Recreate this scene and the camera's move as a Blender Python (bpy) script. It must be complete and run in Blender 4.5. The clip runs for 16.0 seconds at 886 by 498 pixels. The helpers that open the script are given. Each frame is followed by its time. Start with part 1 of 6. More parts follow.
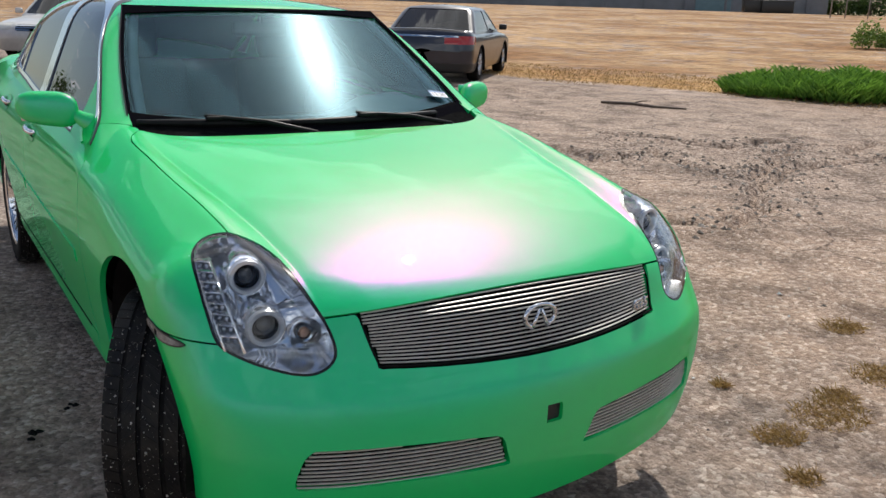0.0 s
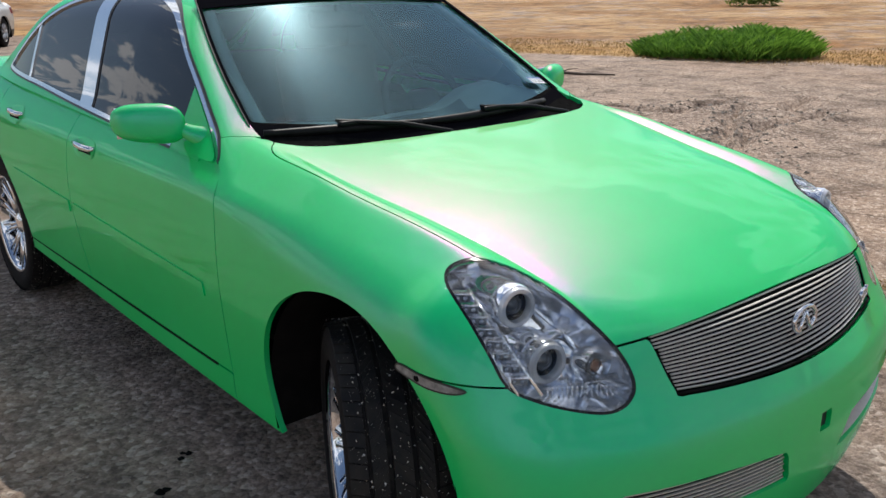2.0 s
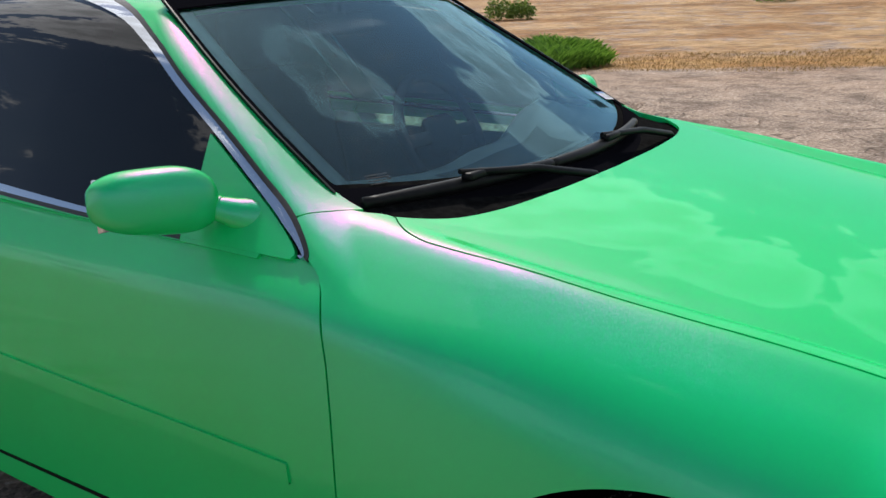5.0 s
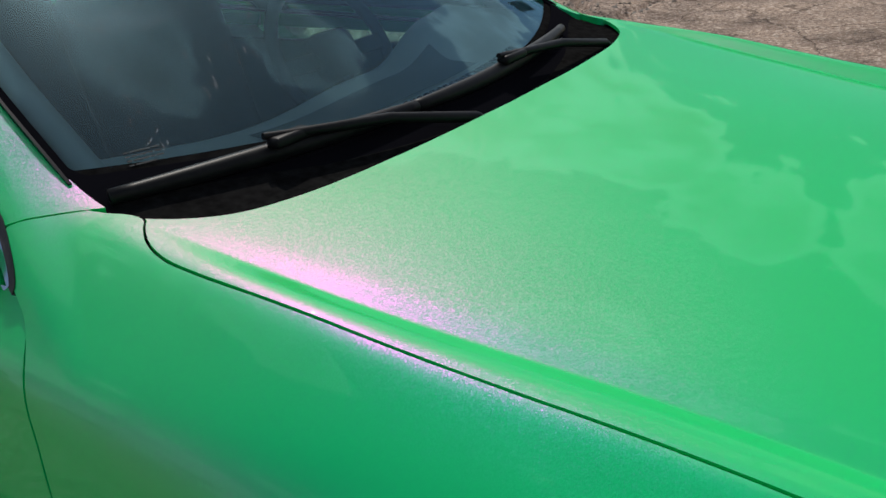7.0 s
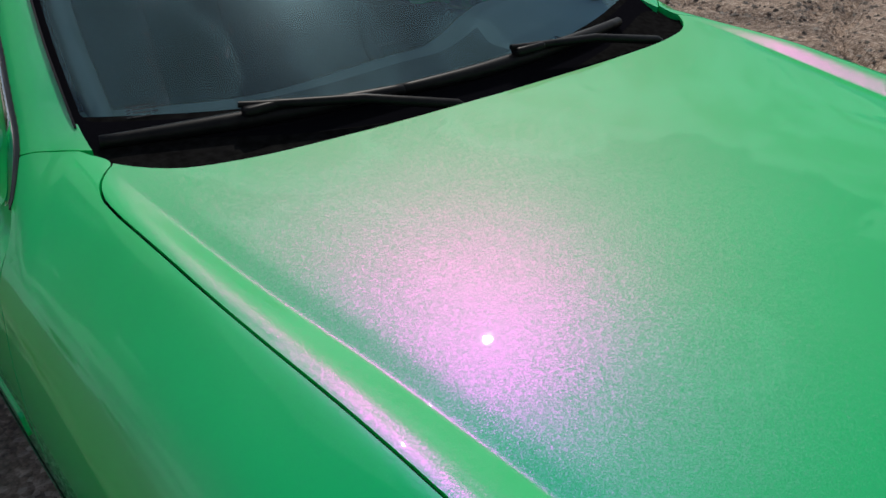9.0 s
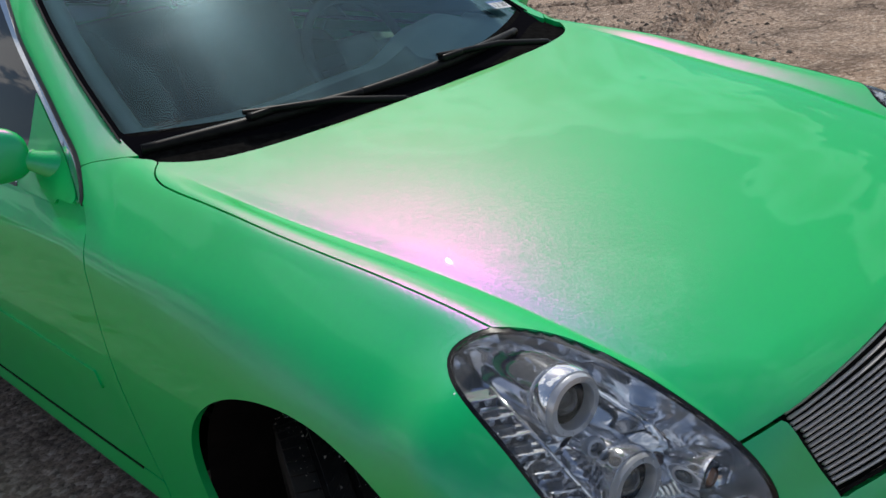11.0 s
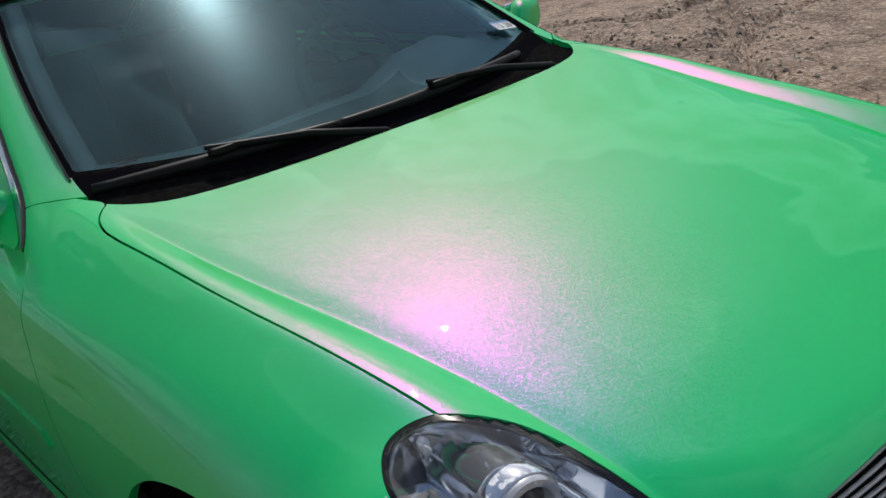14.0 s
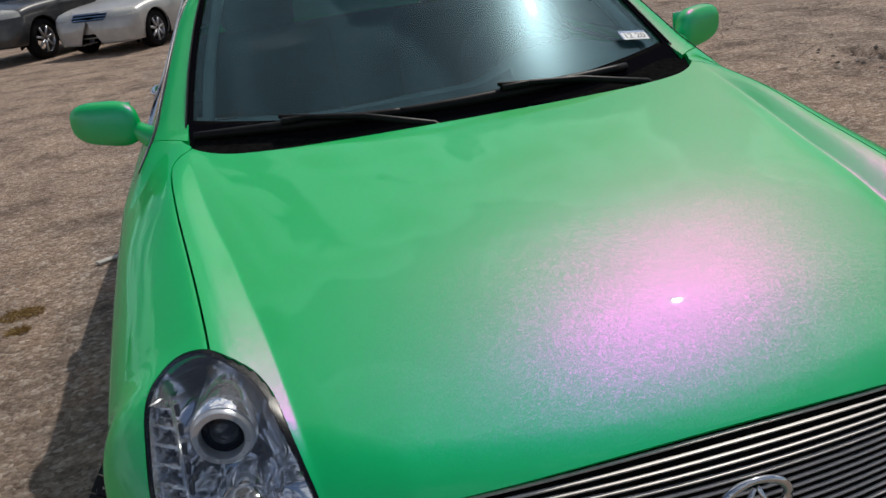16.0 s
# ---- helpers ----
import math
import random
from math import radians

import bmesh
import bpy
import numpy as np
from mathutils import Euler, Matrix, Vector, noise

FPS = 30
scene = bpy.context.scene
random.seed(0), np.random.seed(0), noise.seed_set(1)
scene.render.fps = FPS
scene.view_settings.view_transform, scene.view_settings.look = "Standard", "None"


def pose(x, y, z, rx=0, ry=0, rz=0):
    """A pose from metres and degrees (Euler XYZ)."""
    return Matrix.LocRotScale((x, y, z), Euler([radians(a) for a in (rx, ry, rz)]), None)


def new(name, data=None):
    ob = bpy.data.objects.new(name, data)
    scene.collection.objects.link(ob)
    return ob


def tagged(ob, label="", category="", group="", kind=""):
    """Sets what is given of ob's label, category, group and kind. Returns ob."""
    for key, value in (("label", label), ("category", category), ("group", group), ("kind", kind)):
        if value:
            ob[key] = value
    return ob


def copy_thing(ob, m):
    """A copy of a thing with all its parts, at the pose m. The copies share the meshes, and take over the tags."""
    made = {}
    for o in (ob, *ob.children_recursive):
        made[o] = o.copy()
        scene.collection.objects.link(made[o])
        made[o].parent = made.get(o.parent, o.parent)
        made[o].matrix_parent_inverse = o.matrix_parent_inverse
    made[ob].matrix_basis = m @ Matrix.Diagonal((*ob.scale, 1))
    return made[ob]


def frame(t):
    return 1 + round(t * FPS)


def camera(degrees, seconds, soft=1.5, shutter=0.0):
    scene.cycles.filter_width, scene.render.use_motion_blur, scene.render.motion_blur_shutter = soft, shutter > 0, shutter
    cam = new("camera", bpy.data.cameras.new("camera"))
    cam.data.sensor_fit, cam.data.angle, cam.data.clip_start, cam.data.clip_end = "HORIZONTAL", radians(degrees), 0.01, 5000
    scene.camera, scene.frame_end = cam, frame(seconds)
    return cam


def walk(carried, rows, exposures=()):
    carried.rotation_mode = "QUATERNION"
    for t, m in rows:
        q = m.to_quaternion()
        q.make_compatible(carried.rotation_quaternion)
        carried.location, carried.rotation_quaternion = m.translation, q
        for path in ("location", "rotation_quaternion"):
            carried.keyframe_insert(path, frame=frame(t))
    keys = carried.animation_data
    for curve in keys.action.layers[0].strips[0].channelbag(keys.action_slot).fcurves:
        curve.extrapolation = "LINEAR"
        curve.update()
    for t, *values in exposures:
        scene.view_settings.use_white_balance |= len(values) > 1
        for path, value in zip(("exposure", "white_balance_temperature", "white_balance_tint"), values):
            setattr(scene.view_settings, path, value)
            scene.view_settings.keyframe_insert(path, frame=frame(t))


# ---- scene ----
# ---- camera ----
cam = camera(53.8, 16.0)
PATH = [
    (0.0, -1.2955, -1.5214, 1.4309, 74.375, -1.786, -31.995),
    (0.5, -1.4678, -1.3867, 1.4356, 73.746, -0.655, -34.733),
    (1.0, -1.6345, -1.2432, 1.4486, 73.237, 0.213, -38.478),
    (1.5, -1.7368, -1.0379, 1.4420, 72.936, 0.286, -39.838),
    (2.0, -1.8378, -0.8293, 1.4543, 72.764, 0.405, -40.409),
    (2.5, -1.9564, -0.6305, 1.4668, 72.834, -0.152, -42.387),
    (3.0, -2.0097, -0.4430, 1.4617, 72.895, -0.662, -45.280),
    (3.2, -2.0012, -0.3451, 1.4540, 72.949, -0.546, -46.025),
    (5.3, -1.705, 0.5132, 1.3718, 73.1677, 1.7924, -58.1732),
    (5.5, -1.654, 0.5456, 1.3715, 72.0157, 1.6623, -59.3305),
    (6.0, -1.4979, 0.6323, 1.3523, 68.5107, 2.2956, -62.904),
    (6.5, -1.3179, 0.5821, 1.3551, 67.7078, 2.703, -61.7333),
    (7.0, -1.2158, 0.4564, 1.3651, 66.461, 5.1682, -56.0305),
    (7.5, -1.1577, 0.2846, 1.3823, 65.8045, 6.9361, -49.3456),
    (8.0, -1.0694, 0.1841, 1.4007, 65.7468, 6.8107, -43.7864),
    (8.5, -0.9934, 0.1068, 1.3886, 66.3729, 5.0287, -39.1167),
    (9.0, -0.9823, 0.0521, 1.4091, 64.9571, 4.0802, -38.2525),
    (9.2, -0.9836, 0.0012, 1.4049, 65.0608, 4.4774, -37.4056),
    (11.5, -1.4758, -0.3019, 1.4532, 67.208, 8.746, -48.252),
    (12.0, -1.5107, -0.3490, 1.4573, 67.469, 8.826, -48.847),
    (12.5, -1.4833, -0.3160, 1.4468, 67.699, 9.105, -49.270),
    (13.0, -1.4028, -0.2357, 1.4410, 67.596, 9.011, -49.520),
    (13.5, -1.3172, -0.1741, 1.4384, 67.359, 9.016, -49.780),
    (14.0, -1.1536, -0.2020, 1.4140, 68.325, 9.092, -43.320),
    (14.5, -0.9913, -0.3092, 1.4121, 68.112, 7.972, -34.825),
    (15.0, -0.8679, -0.4915, 1.4038, 68.691, 8.954, -27.648),
    (15.5, -0.7444, -0.6505, 1.4380, 68.668, 8.281, -23.183),
    (16.0, -0.5402, -0.7580, 1.4299, 69.653, 7.095, -15.101),
]
EXPOSURES = [(0.0, -0.22), (3.0, -0.2), (5.5, -0.25), (6.3, -0.4), (7.0, -0.72), (9.0, -1.0), (11.5, -0.6), (12.5, -0.55), (13.5, -0.65), (14.5, -0.92), (16.0, -1.02)]
walk(cam, [(t, pose(x, y, z, rx, ry, rz)) for t, x, y, z, rx, ry, rz in PATH], EXPOSURES)

# ---- world and sun ----
SUN_EL, SUN_AZ = radians(52.2), radians(45.5)      # azimuth from +y towards +x
SUN_DIR = Vector((math.sin(SUN_AZ) * math.cos(SUN_EL), math.cos(SUN_AZ) * math.cos(SUN_EL), math.sin(SUN_EL)))

CLOUDS = ((54, 21, 6), (61, 20, 6), (68, 21, 6), (74, 23, 4.5), (47, 24, 6), (82, 28, 5), (94, 22, 4.5), (98, 28, 4), (10, 33, 6.5), (21, 31, 5), (29, 32, 5),
          (26, 47, 5), (34, 43, 5), (-12, 40, 9), (5, 44, 3.5), (-4, 66, 6), (62, 60, 5), (20, 72, 7), (75, 48, 5), (100, 62, 6), (-30, 58, 7))


def build_world():
    world = bpy.data.worlds.new("world")
    scene.world = world
    world.use_nodes = True
    nt = world.node_tree
    nt.nodes.clear()
    out = nt.nodes.new("ShaderNodeOutputWorld")
    back = nt.nodes.new("ShaderNodeBackground")
    sky = nt.nodes.new("ShaderNodeTexSky")
    sky.sky_type, sky.sun_disc = "NISHITA", False
    sky.sun_elevation, sky.sun_rotation = SUN_EL, SUN_AZ
    sky.air_density, sky.dust_density = 1.0, 1.2
    coord = nt.nodes.new("ShaderNodeTexCoord")
    way = coord.outputs["Generated"]

    def calc(op, a, b=0.0, c=0.0):
        n = nt.nodes.new("ShaderNodeMath"); n.operation = op
        for i, v in enumerate((a, b, c)):
            if hasattr(v, "is_output"):
                nt.links.new(v, n.inputs[i])
            else:
                n.inputs[i].default_value = v
        return n.outputs[0]

    def span(v, lo, hi, out_lo=0.0, out_hi=1.0):
        n = nt.nodes.new("ShaderNodeMapRange"); n.interpolation_type = "SMOOTHSTEP"
        nt.links.new(v, n.inputs[0])
        n.inputs[1].default_value, n.inputs[2].default_value, n.inputs[3].default_value, n.inputs[4].default_value = lo, hi, out_lo, out_hi
        return n.outputs[0]

    def towards(v):
        n = nt.nodes.new("ShaderNodeVectorMath"); n.operation = "DOT_PRODUCT"
        nt.links.new(way, n.inputs[0]); n.inputs[1].default_value = v
        return n.outputs["Value"]

    # cumulus: noise on the sky plane (direction divided by its height)
    sep = nt.nodes.new("ShaderNodeSeparateXYZ"); nt.links.new(way, sep.inputs[0])
    div = nt.nodes.new("ShaderNodeVectorMath"); div.operation = "DIVIDE"
    nt.links.new(way, div.inputs[0]); nt.links.new(calc("ADD", calc("MAXIMUM", sep.outputs[2], 0.0), 0.22), div.inputs[1])
    n1 = nt.nodes.new("ShaderNodeTexNoise")
    n1.inputs["Scale"].default_value, n1.inputs["Detail"].default_value, n1.inputs["Roughness"].default_value = 2.6, 9.0, 0.58
    nt.links.new(div.outputs[0], n1.inputs["Vector"])
    n2 = nt.nodes.new("ShaderNodeTexNoise")
    n2.inputs["Scale"].default_value, n2.inputs["Detail"].default_value, n2.inputs["Roughness"].default_value = 8.0, 12.0, 0.66
    nt.links.new(div.outputs[0], n2.inputs["Vector"])
    # single clouds by azimuth, height and half width (degrees); a bank of heaps stands in the west
    mass = None
    for az, el, wide in CLOUDS:
        v = Vector((math.sin(radians(az)) * math.cos(radians(el)), math.cos(radians(az)) * math.cos(radians(el)), math.sin(radians(el))))
        one = span(towards(v), math.cos(radians(wide * 1.5)), math.cos(radians(wide * 0.45)))
        mass = one if mass is None else calc("MAXIMUM", mass, one)
    west = calc("MULTIPLY", span(calc("MULTIPLY", sep.outputs[0], -1.0), 0.05, 0.45), span(sep.outputs[2], 0.75, 0.30))
    mass = calc("MAXIMUM", mass, calc("MULTIPLY", west, 0.54))
    south = calc("MULTIPLY", span(calc("MULTIPLY", sep.outputs[1], -1.0), 0.0, 0.5), 0.45)
    mass = calc("MAXIMUM", mass, south)
    lumps = calc("ADD", calc("MULTIPLY", calc("SUBTRACT", n1.outputs["Fac"], 0.5), 1.9), calc("MULTIPLY", calc("SUBTRACT", n2.outputs["Fac"], 0.5), calc("SUBTRACT", 2.6, calc("MULTIPLY", west, 2.0))))
    dense = calc("ADD", calc("SUBTRACT", mass, 0.42), lumps)
    cover = span(dense, 0.04, 0.15)
    thin = calc("MULTIPLY", span(dense, -0.3, 0.2), 0.03)          # faint veil round the heaps
    cover = calc("MAXIMUM", cover, thin)
    shade = span(dense, 0.25, 0.8, 1.0, 0.65)
    cloud = nt.nodes.new("ShaderNodeVectorMath"); cloud.operation = "SCALE"
    cloud.inputs[0].default_value = (8.2, 8.4, 8.8)
    # cloud is brighter towards the sun, which shines through it, and opposite, where it is lit from the front
    near = calc("ADD", span(towards(SUN_DIR), 0.3, 1.0, 0.9, 1.5), calc("MULTIPLY", west, 0.35))
    nt.links.new(calc("MULTIPLY", shade, near), cloud.inputs["Scale"])
    mix = nt.nodes.new("ShaderNodeMix"); mix.data_type = "RGBA"
    nt.links.new(cover, mix.inputs["Factor"])
    nt.links.new(sky.outputs[0], mix.inputs["A"])
    nt.links.new(cloud.outputs[0], mix.inputs["B"])
    nt.links.new(mix.outputs["Result"], back.inputs["Color"])
    back.inputs["Strength"].default_value = 0.13
    nt.links.new(back.outputs[0], out.inputs[0])
    lamp = bpy.data.lights.new("sun", "SUN")
    lamp.energy, lamp.angle, lamp.color = 4.7, radians(0.53), (1.0, 0.95, 0.87)
    ob = new("sun", lamp)
    ob.rotation_euler = SUN_DIR.to_track_quat("Z", "Y").to_euler()


build_world()

# ---- materials ----


def mat_new(name):
    m = bpy.data.materials.new(name)
    m.use_nodes = True
    nt = m.node_tree
    nt.nodes.clear()
    out = nt.nodes.new("ShaderNodeOutputMaterial")
    return m, nt, out


def principled(nt, color=(0.5, 0.5, 0.5), rough=0.5, metal=0.0, coat=0.0, spec=0.5):
    p = nt.nodes.new("ShaderNodeBsdfPrincipled")
    p.inputs["Base Color"].default_value = (*color, 1)
    p.inputs["Roughness"].default_value = rough
    p.inputs["Metallic"].default_value = metal
    p.inputs["Coat Weight"].default_value = coat
    p.inputs["Coat Roughness"].default_value = 0.015
    p.inputs["Specular IOR Level"].default_value = spec
    return p


def noise_node(nt, scale, detail=4.0, rough=0.55, vec=None):
    n = nt.nodes.new("ShaderNodeTexNoise")
    n.inputs["Scale"].default_value, n.inputs["Detail"].default_value, n.inputs["Roughness"].default_value = scale, detail, rough
    if vec is None:
        vec = nt.nodes.new("ShaderNodeTexCoord").outputs["Object"]
    nt.links.new(vec, n.inputs["Vector"])
    return n


def ramp_node(nt, fac, stops):
    r = nt.nodes.new("ShaderNodeValToRGB")
    while len(r.color_ramp.elements) < len(stops):
        r.color_ramp.elements.new(0.5)
    for e, (p, c) in zip(r.color_ramp.elements, stops):
        e.position, e.color = p, (*c, 1)
    nt.links.new(fac, r.inputs[0])
    return r


def mix_rgb(nt, fac, a, b):
    m = nt.nodes.new("ShaderNodeMix")
    m.data_type = "RGBA"
    for key, v in (("Factor", fac), ("A", a), ("B", b)):
        if hasattr(v, "is_output"):
            nt.links.new(v, m.inputs[key])
        elif key == "Factor":
            m.inputs[key].default_value = v
        else:
            m.inputs[key].default_value = (*v, 1)
    return m.outputs["Result"]


def bump_node(nt, height, strength, distance):
    b = nt.nodes.new("ShaderNodeBump")
    b.inputs["Strength"].default_value, b.inputs["Distance"].default_value = strength, distance
    nt.links.new(height, b.inputs["Height"])
    return b.outputs[0]


def worn(name, color, color2, rough=0.5, metal=0.0, scale=30.0, bump=0.1, bump_scale=400.0, coat=0.0, spec=0.5, dist=0.001):
    """Two colours blended by noise, with a finer bump."""
    m, nt, out = mat_new(name)
    p = principled(nt, color, rough, metal, coat, spec)
    n = noise_node(nt, scale, 6)
    r = ramp_node(nt, n.outputs["Fac"], ((0.35, color), (0.7, color2)))
    nt.links.new(r.outputs[0], p.inputs["Base Color"])
    if bump:
        nt.links.new(bump_node(nt, noise_node(nt, bump_scale, 3).outputs["Fac"], bump, dist), p.inputs["Normal"])
    rr = nt.nodes.new("ShaderNodeMapRange")
    rr.inputs[3].default_value, rr.inputs[4].default_value = rough * 0.85, min(rough * 1.2, 1)
    nt.links.new(n.outputs["Fac"], rr.inputs[0])
    nt.links.new(rr.outputs[0], p.inputs["Roughness"])
    nt.links.new(p.outputs[0], out.inputs[0])
    return m


def pearl_paint(name):
    """Green base coat under clear gloss, with interference flakes that turn from violet to pink and salmon as they are seen flatter."""
    m, nt, out = mat_new(name)
    coord = nt.nodes.new("ShaderNodeTexCoord").outputs["Object"]
    body = nt.nodes.new("ShaderNodeBsdfDiffuse")
    n = noise_node(nt, 3.0, 3, vec=coord)
    c = ramp_node(nt, n.outputs["Fac"], ((0.3, (0.0, 0.60, 0.125)), (0.7, (0.0, 0.64, 0.145))))
    nt.links.new(c.outputs[0], body.inputs["Color"])
    # clear gloss with a slight orange peel
    gloss = nt.nodes.new("ShaderNodeBsdfGlossy"); gloss.inputs["Roughness"].default_value = 0.01; gloss.inputs["Color"].default_value = (0.50, 1.0, 0.88, 1)
    nt.links.new(bump_node(nt, noise_node(nt, 160.0, 2, vec=coord).outputs["Fac"], 0.02, 0.0008), gloss.inputs["Normal"])
    fres = nt.nodes.new("ShaderNodeFresnel"); fres.inputs[0].default_value = 1.40
    base = nt.nodes.new("ShaderNodeMixShader")
    nt.links.new(fres.outputs[0], base.inputs[0]); nt.links.new(body.outputs[0], base.inputs[1]); nt.links.new(gloss.outputs[0], base.inputs[2])
    vor = nt.nodes.new("ShaderNodeTexVoronoi")
    vor.inputs["Scale"].default_value = 1150.0
    nt.links.new(coord, vor.inputs["Vector"])
    tilt = nt.nodes.new("ShaderNodeVectorMath"); tilt.operation = "SUBTRACT"
    nt.links.new(vor.outputs["Color"], tilt.inputs[0]); tilt.inputs[1].default_value = (0.5, 0.5, 0.5)
    amount = nt.nodes.new("ShaderNodeVectorMath"); amount.operation = "SCALE"; amount.inputs["Scale"].default_value = 0.20
    nt.links.new(tilt.outputs[0], amount.inputs[0])
    geo = nt.nodes.new("ShaderNodeNewGeometry")
    add = nt.nodes.new("ShaderNodeVectorMath"); add.operation = "ADD"
    nt.links.new(geo.outputs["Normal"], add.inputs[0]); nt.links.new(amount.outputs[0], add.inputs[1])
    nor = nt.nodes.new("ShaderNodeVectorMath"); nor.operation = "NORMALIZE"
    nt.links.new(add.outputs[0], nor.inputs[0])
    lay = nt.nodes.new("ShaderNodeLayerWeight"); lay.inputs["Blend"].default_value = 0.5
    last = base
    for stops, rough, share in FLAKES:
        flake = nt.nodes.new("ShaderNodeBsdfGlossy"); flake.distribution = "BECKMANN"
        flake.inputs["Roughness"].default_value = rough
        nt.links.new(ramp_node(nt, lay.outputs["Facing"], stops).outputs[0], flake.inputs["Color"])
        nt.links.new(nor.outputs[0], flake.inputs["Normal"])
        mix = nt.nodes.new("ShaderNodeMixShader"); mix.inputs[0].default_value = share
        nt.links.new(last.outputs[0], mix.inputs[1]); nt.links.new(flake.outputs[0], mix.inputs[2])
        last = mix
    nt.links.new(last.outputs[0], out.inputs[0])
    return m


FLAKES = ((((0.12, (0.0, 0.24, 1.0)), (0.30, (0.0, 0.18, 1.0)), (0.48, (0.16, 0.16, 0.85)), (0.75, (0.28, 0.28, 0.50))), 0.55, 0.026),
          (((0.12, (0.30, 0.02, 1.0)), (0.26, (0.80, 0.03, 1.0)), (0.42, (0.92, 0.10, 0.68)), (0.70, (0.75, 0.24, 0.38))), 0.45, 0.062),
          (((0.12, (0.7, 0.0, 1.0)), (0.30, (1.0, 0.02, 0.9)), (0.50, (0.75, 0.10, 0.50)), (0.75, (0.55, 0.20, 0.30))), 0.29, 0.031))


def plain(name, color, rough=0.4, metal=0.0, coat=0.0, spec=0.5):
    m, nt, out = mat_new(name)
    p = principled(nt, color, rough, metal, coat, spec)
    nt.links.new(p.outputs[0], out.inputs[0])
    return m


def clear_glass(name, tint, ior=1.5, smear=0.0, rough=0.0, haze=0.0, sheen=(1, 1, 1)):
    """Thin glass: tinted see-through sheet with Fresnel gloss; smear adds dried streaks."""
    m, nt, out = mat_new(name)
    tr = nt.nodes.new("ShaderNodeBsdfTransparent"); tr.inputs[0].default_value = (*tint, 1)
    gl = nt.nodes.new("ShaderNodeBsdfGlossy"); gl.inputs["Roughness"].default_value = rough; gl.inputs["Color"].default_value = (*sheen, 1)
    fr = nt.nodes.new("ShaderNodeFresnel"); fr.inputs[0].default_value = ior
    mix = nt.nodes.new("ShaderNodeMixShader")
    nt.links.new(fr.outputs[0], mix.inputs[0]); nt.links.new(tr.outputs[0], mix.inputs[1]); nt.links.new(gl.outputs[0], mix.inputs[2])
    if haze:
        hz = nt.nodes.new("ShaderNodeBsdfGlossy"); hz.inputs["Roughness"].default_value = 0.24; hz.inputs["Color"].default_value = (0.55, 0.86, 1.0, 1)
        more = nt.nodes.new("ShaderNodeMixShader"); more.inputs[0].default_value = haze
        nt.links.new(mix.outputs[0], more.inputs[1]); nt.links.new(hz.outputs[0], more.inputs[2])
        mix = more
    last = mix
    if smear:
        df = nt.nodes.new("ShaderNodeBsdfDiffuse"); df.inputs[0].default_value = (0.62, 0.76, 0.82, 1)
        coord = nt.nodes.new("ShaderNodeTexCoord").outputs["Object"]
        mp = nt.nodes.new("ShaderNodeMapping"); mp.inputs["Rotation"].default_value = (0.4, 0.3, 0.7); mp.inputs["Scale"].default_value = (3, 16, 5)
        nt.links.new(coord, mp.inputs[0])
        a = noise_node(nt, 1.2, 2, 0.5, mp.outputs[0])
        b = noise_node(nt, 2.6, 3, 0.5, coord)
        ra = ramp_node(nt, a.outputs["Fac"], ((0.56, (0, 0, 0)), (0.74, (1, 1, 1))))
        rb = ramp_node(nt, b.outputs["Fac"], ((0.5, (0, 0, 0)), (0.62, (1, 1, 1))))
        mul = nt.nodes.new("ShaderNodeMath"); mul.operation = "MULTIPLY"
        nt.links.new(ra.outputs[0], mul.inputs[0]); nt.links.new(rb.outputs[0], mul.inputs[1])
        sc = nt.nodes.new("ShaderNodeMath"); sc.operation = "MULTIPLY_ADD"; sc.inputs[1].default_value = smear; sc.inputs[2].default_value = 0.009
        nt.links.new(mul.outputs[0], sc.inputs[0])
        last = nt.nodes.new("ShaderNodeMixShader")
        nt.links.new(sc.outputs[0], last.inputs[0]); nt.links.new(mix.outputs[0], last.inputs[1]); nt.links.new(df.outputs[0], last.inputs[2])
    nt.links.new(last.outputs[0], out.inputs[0])
    return m


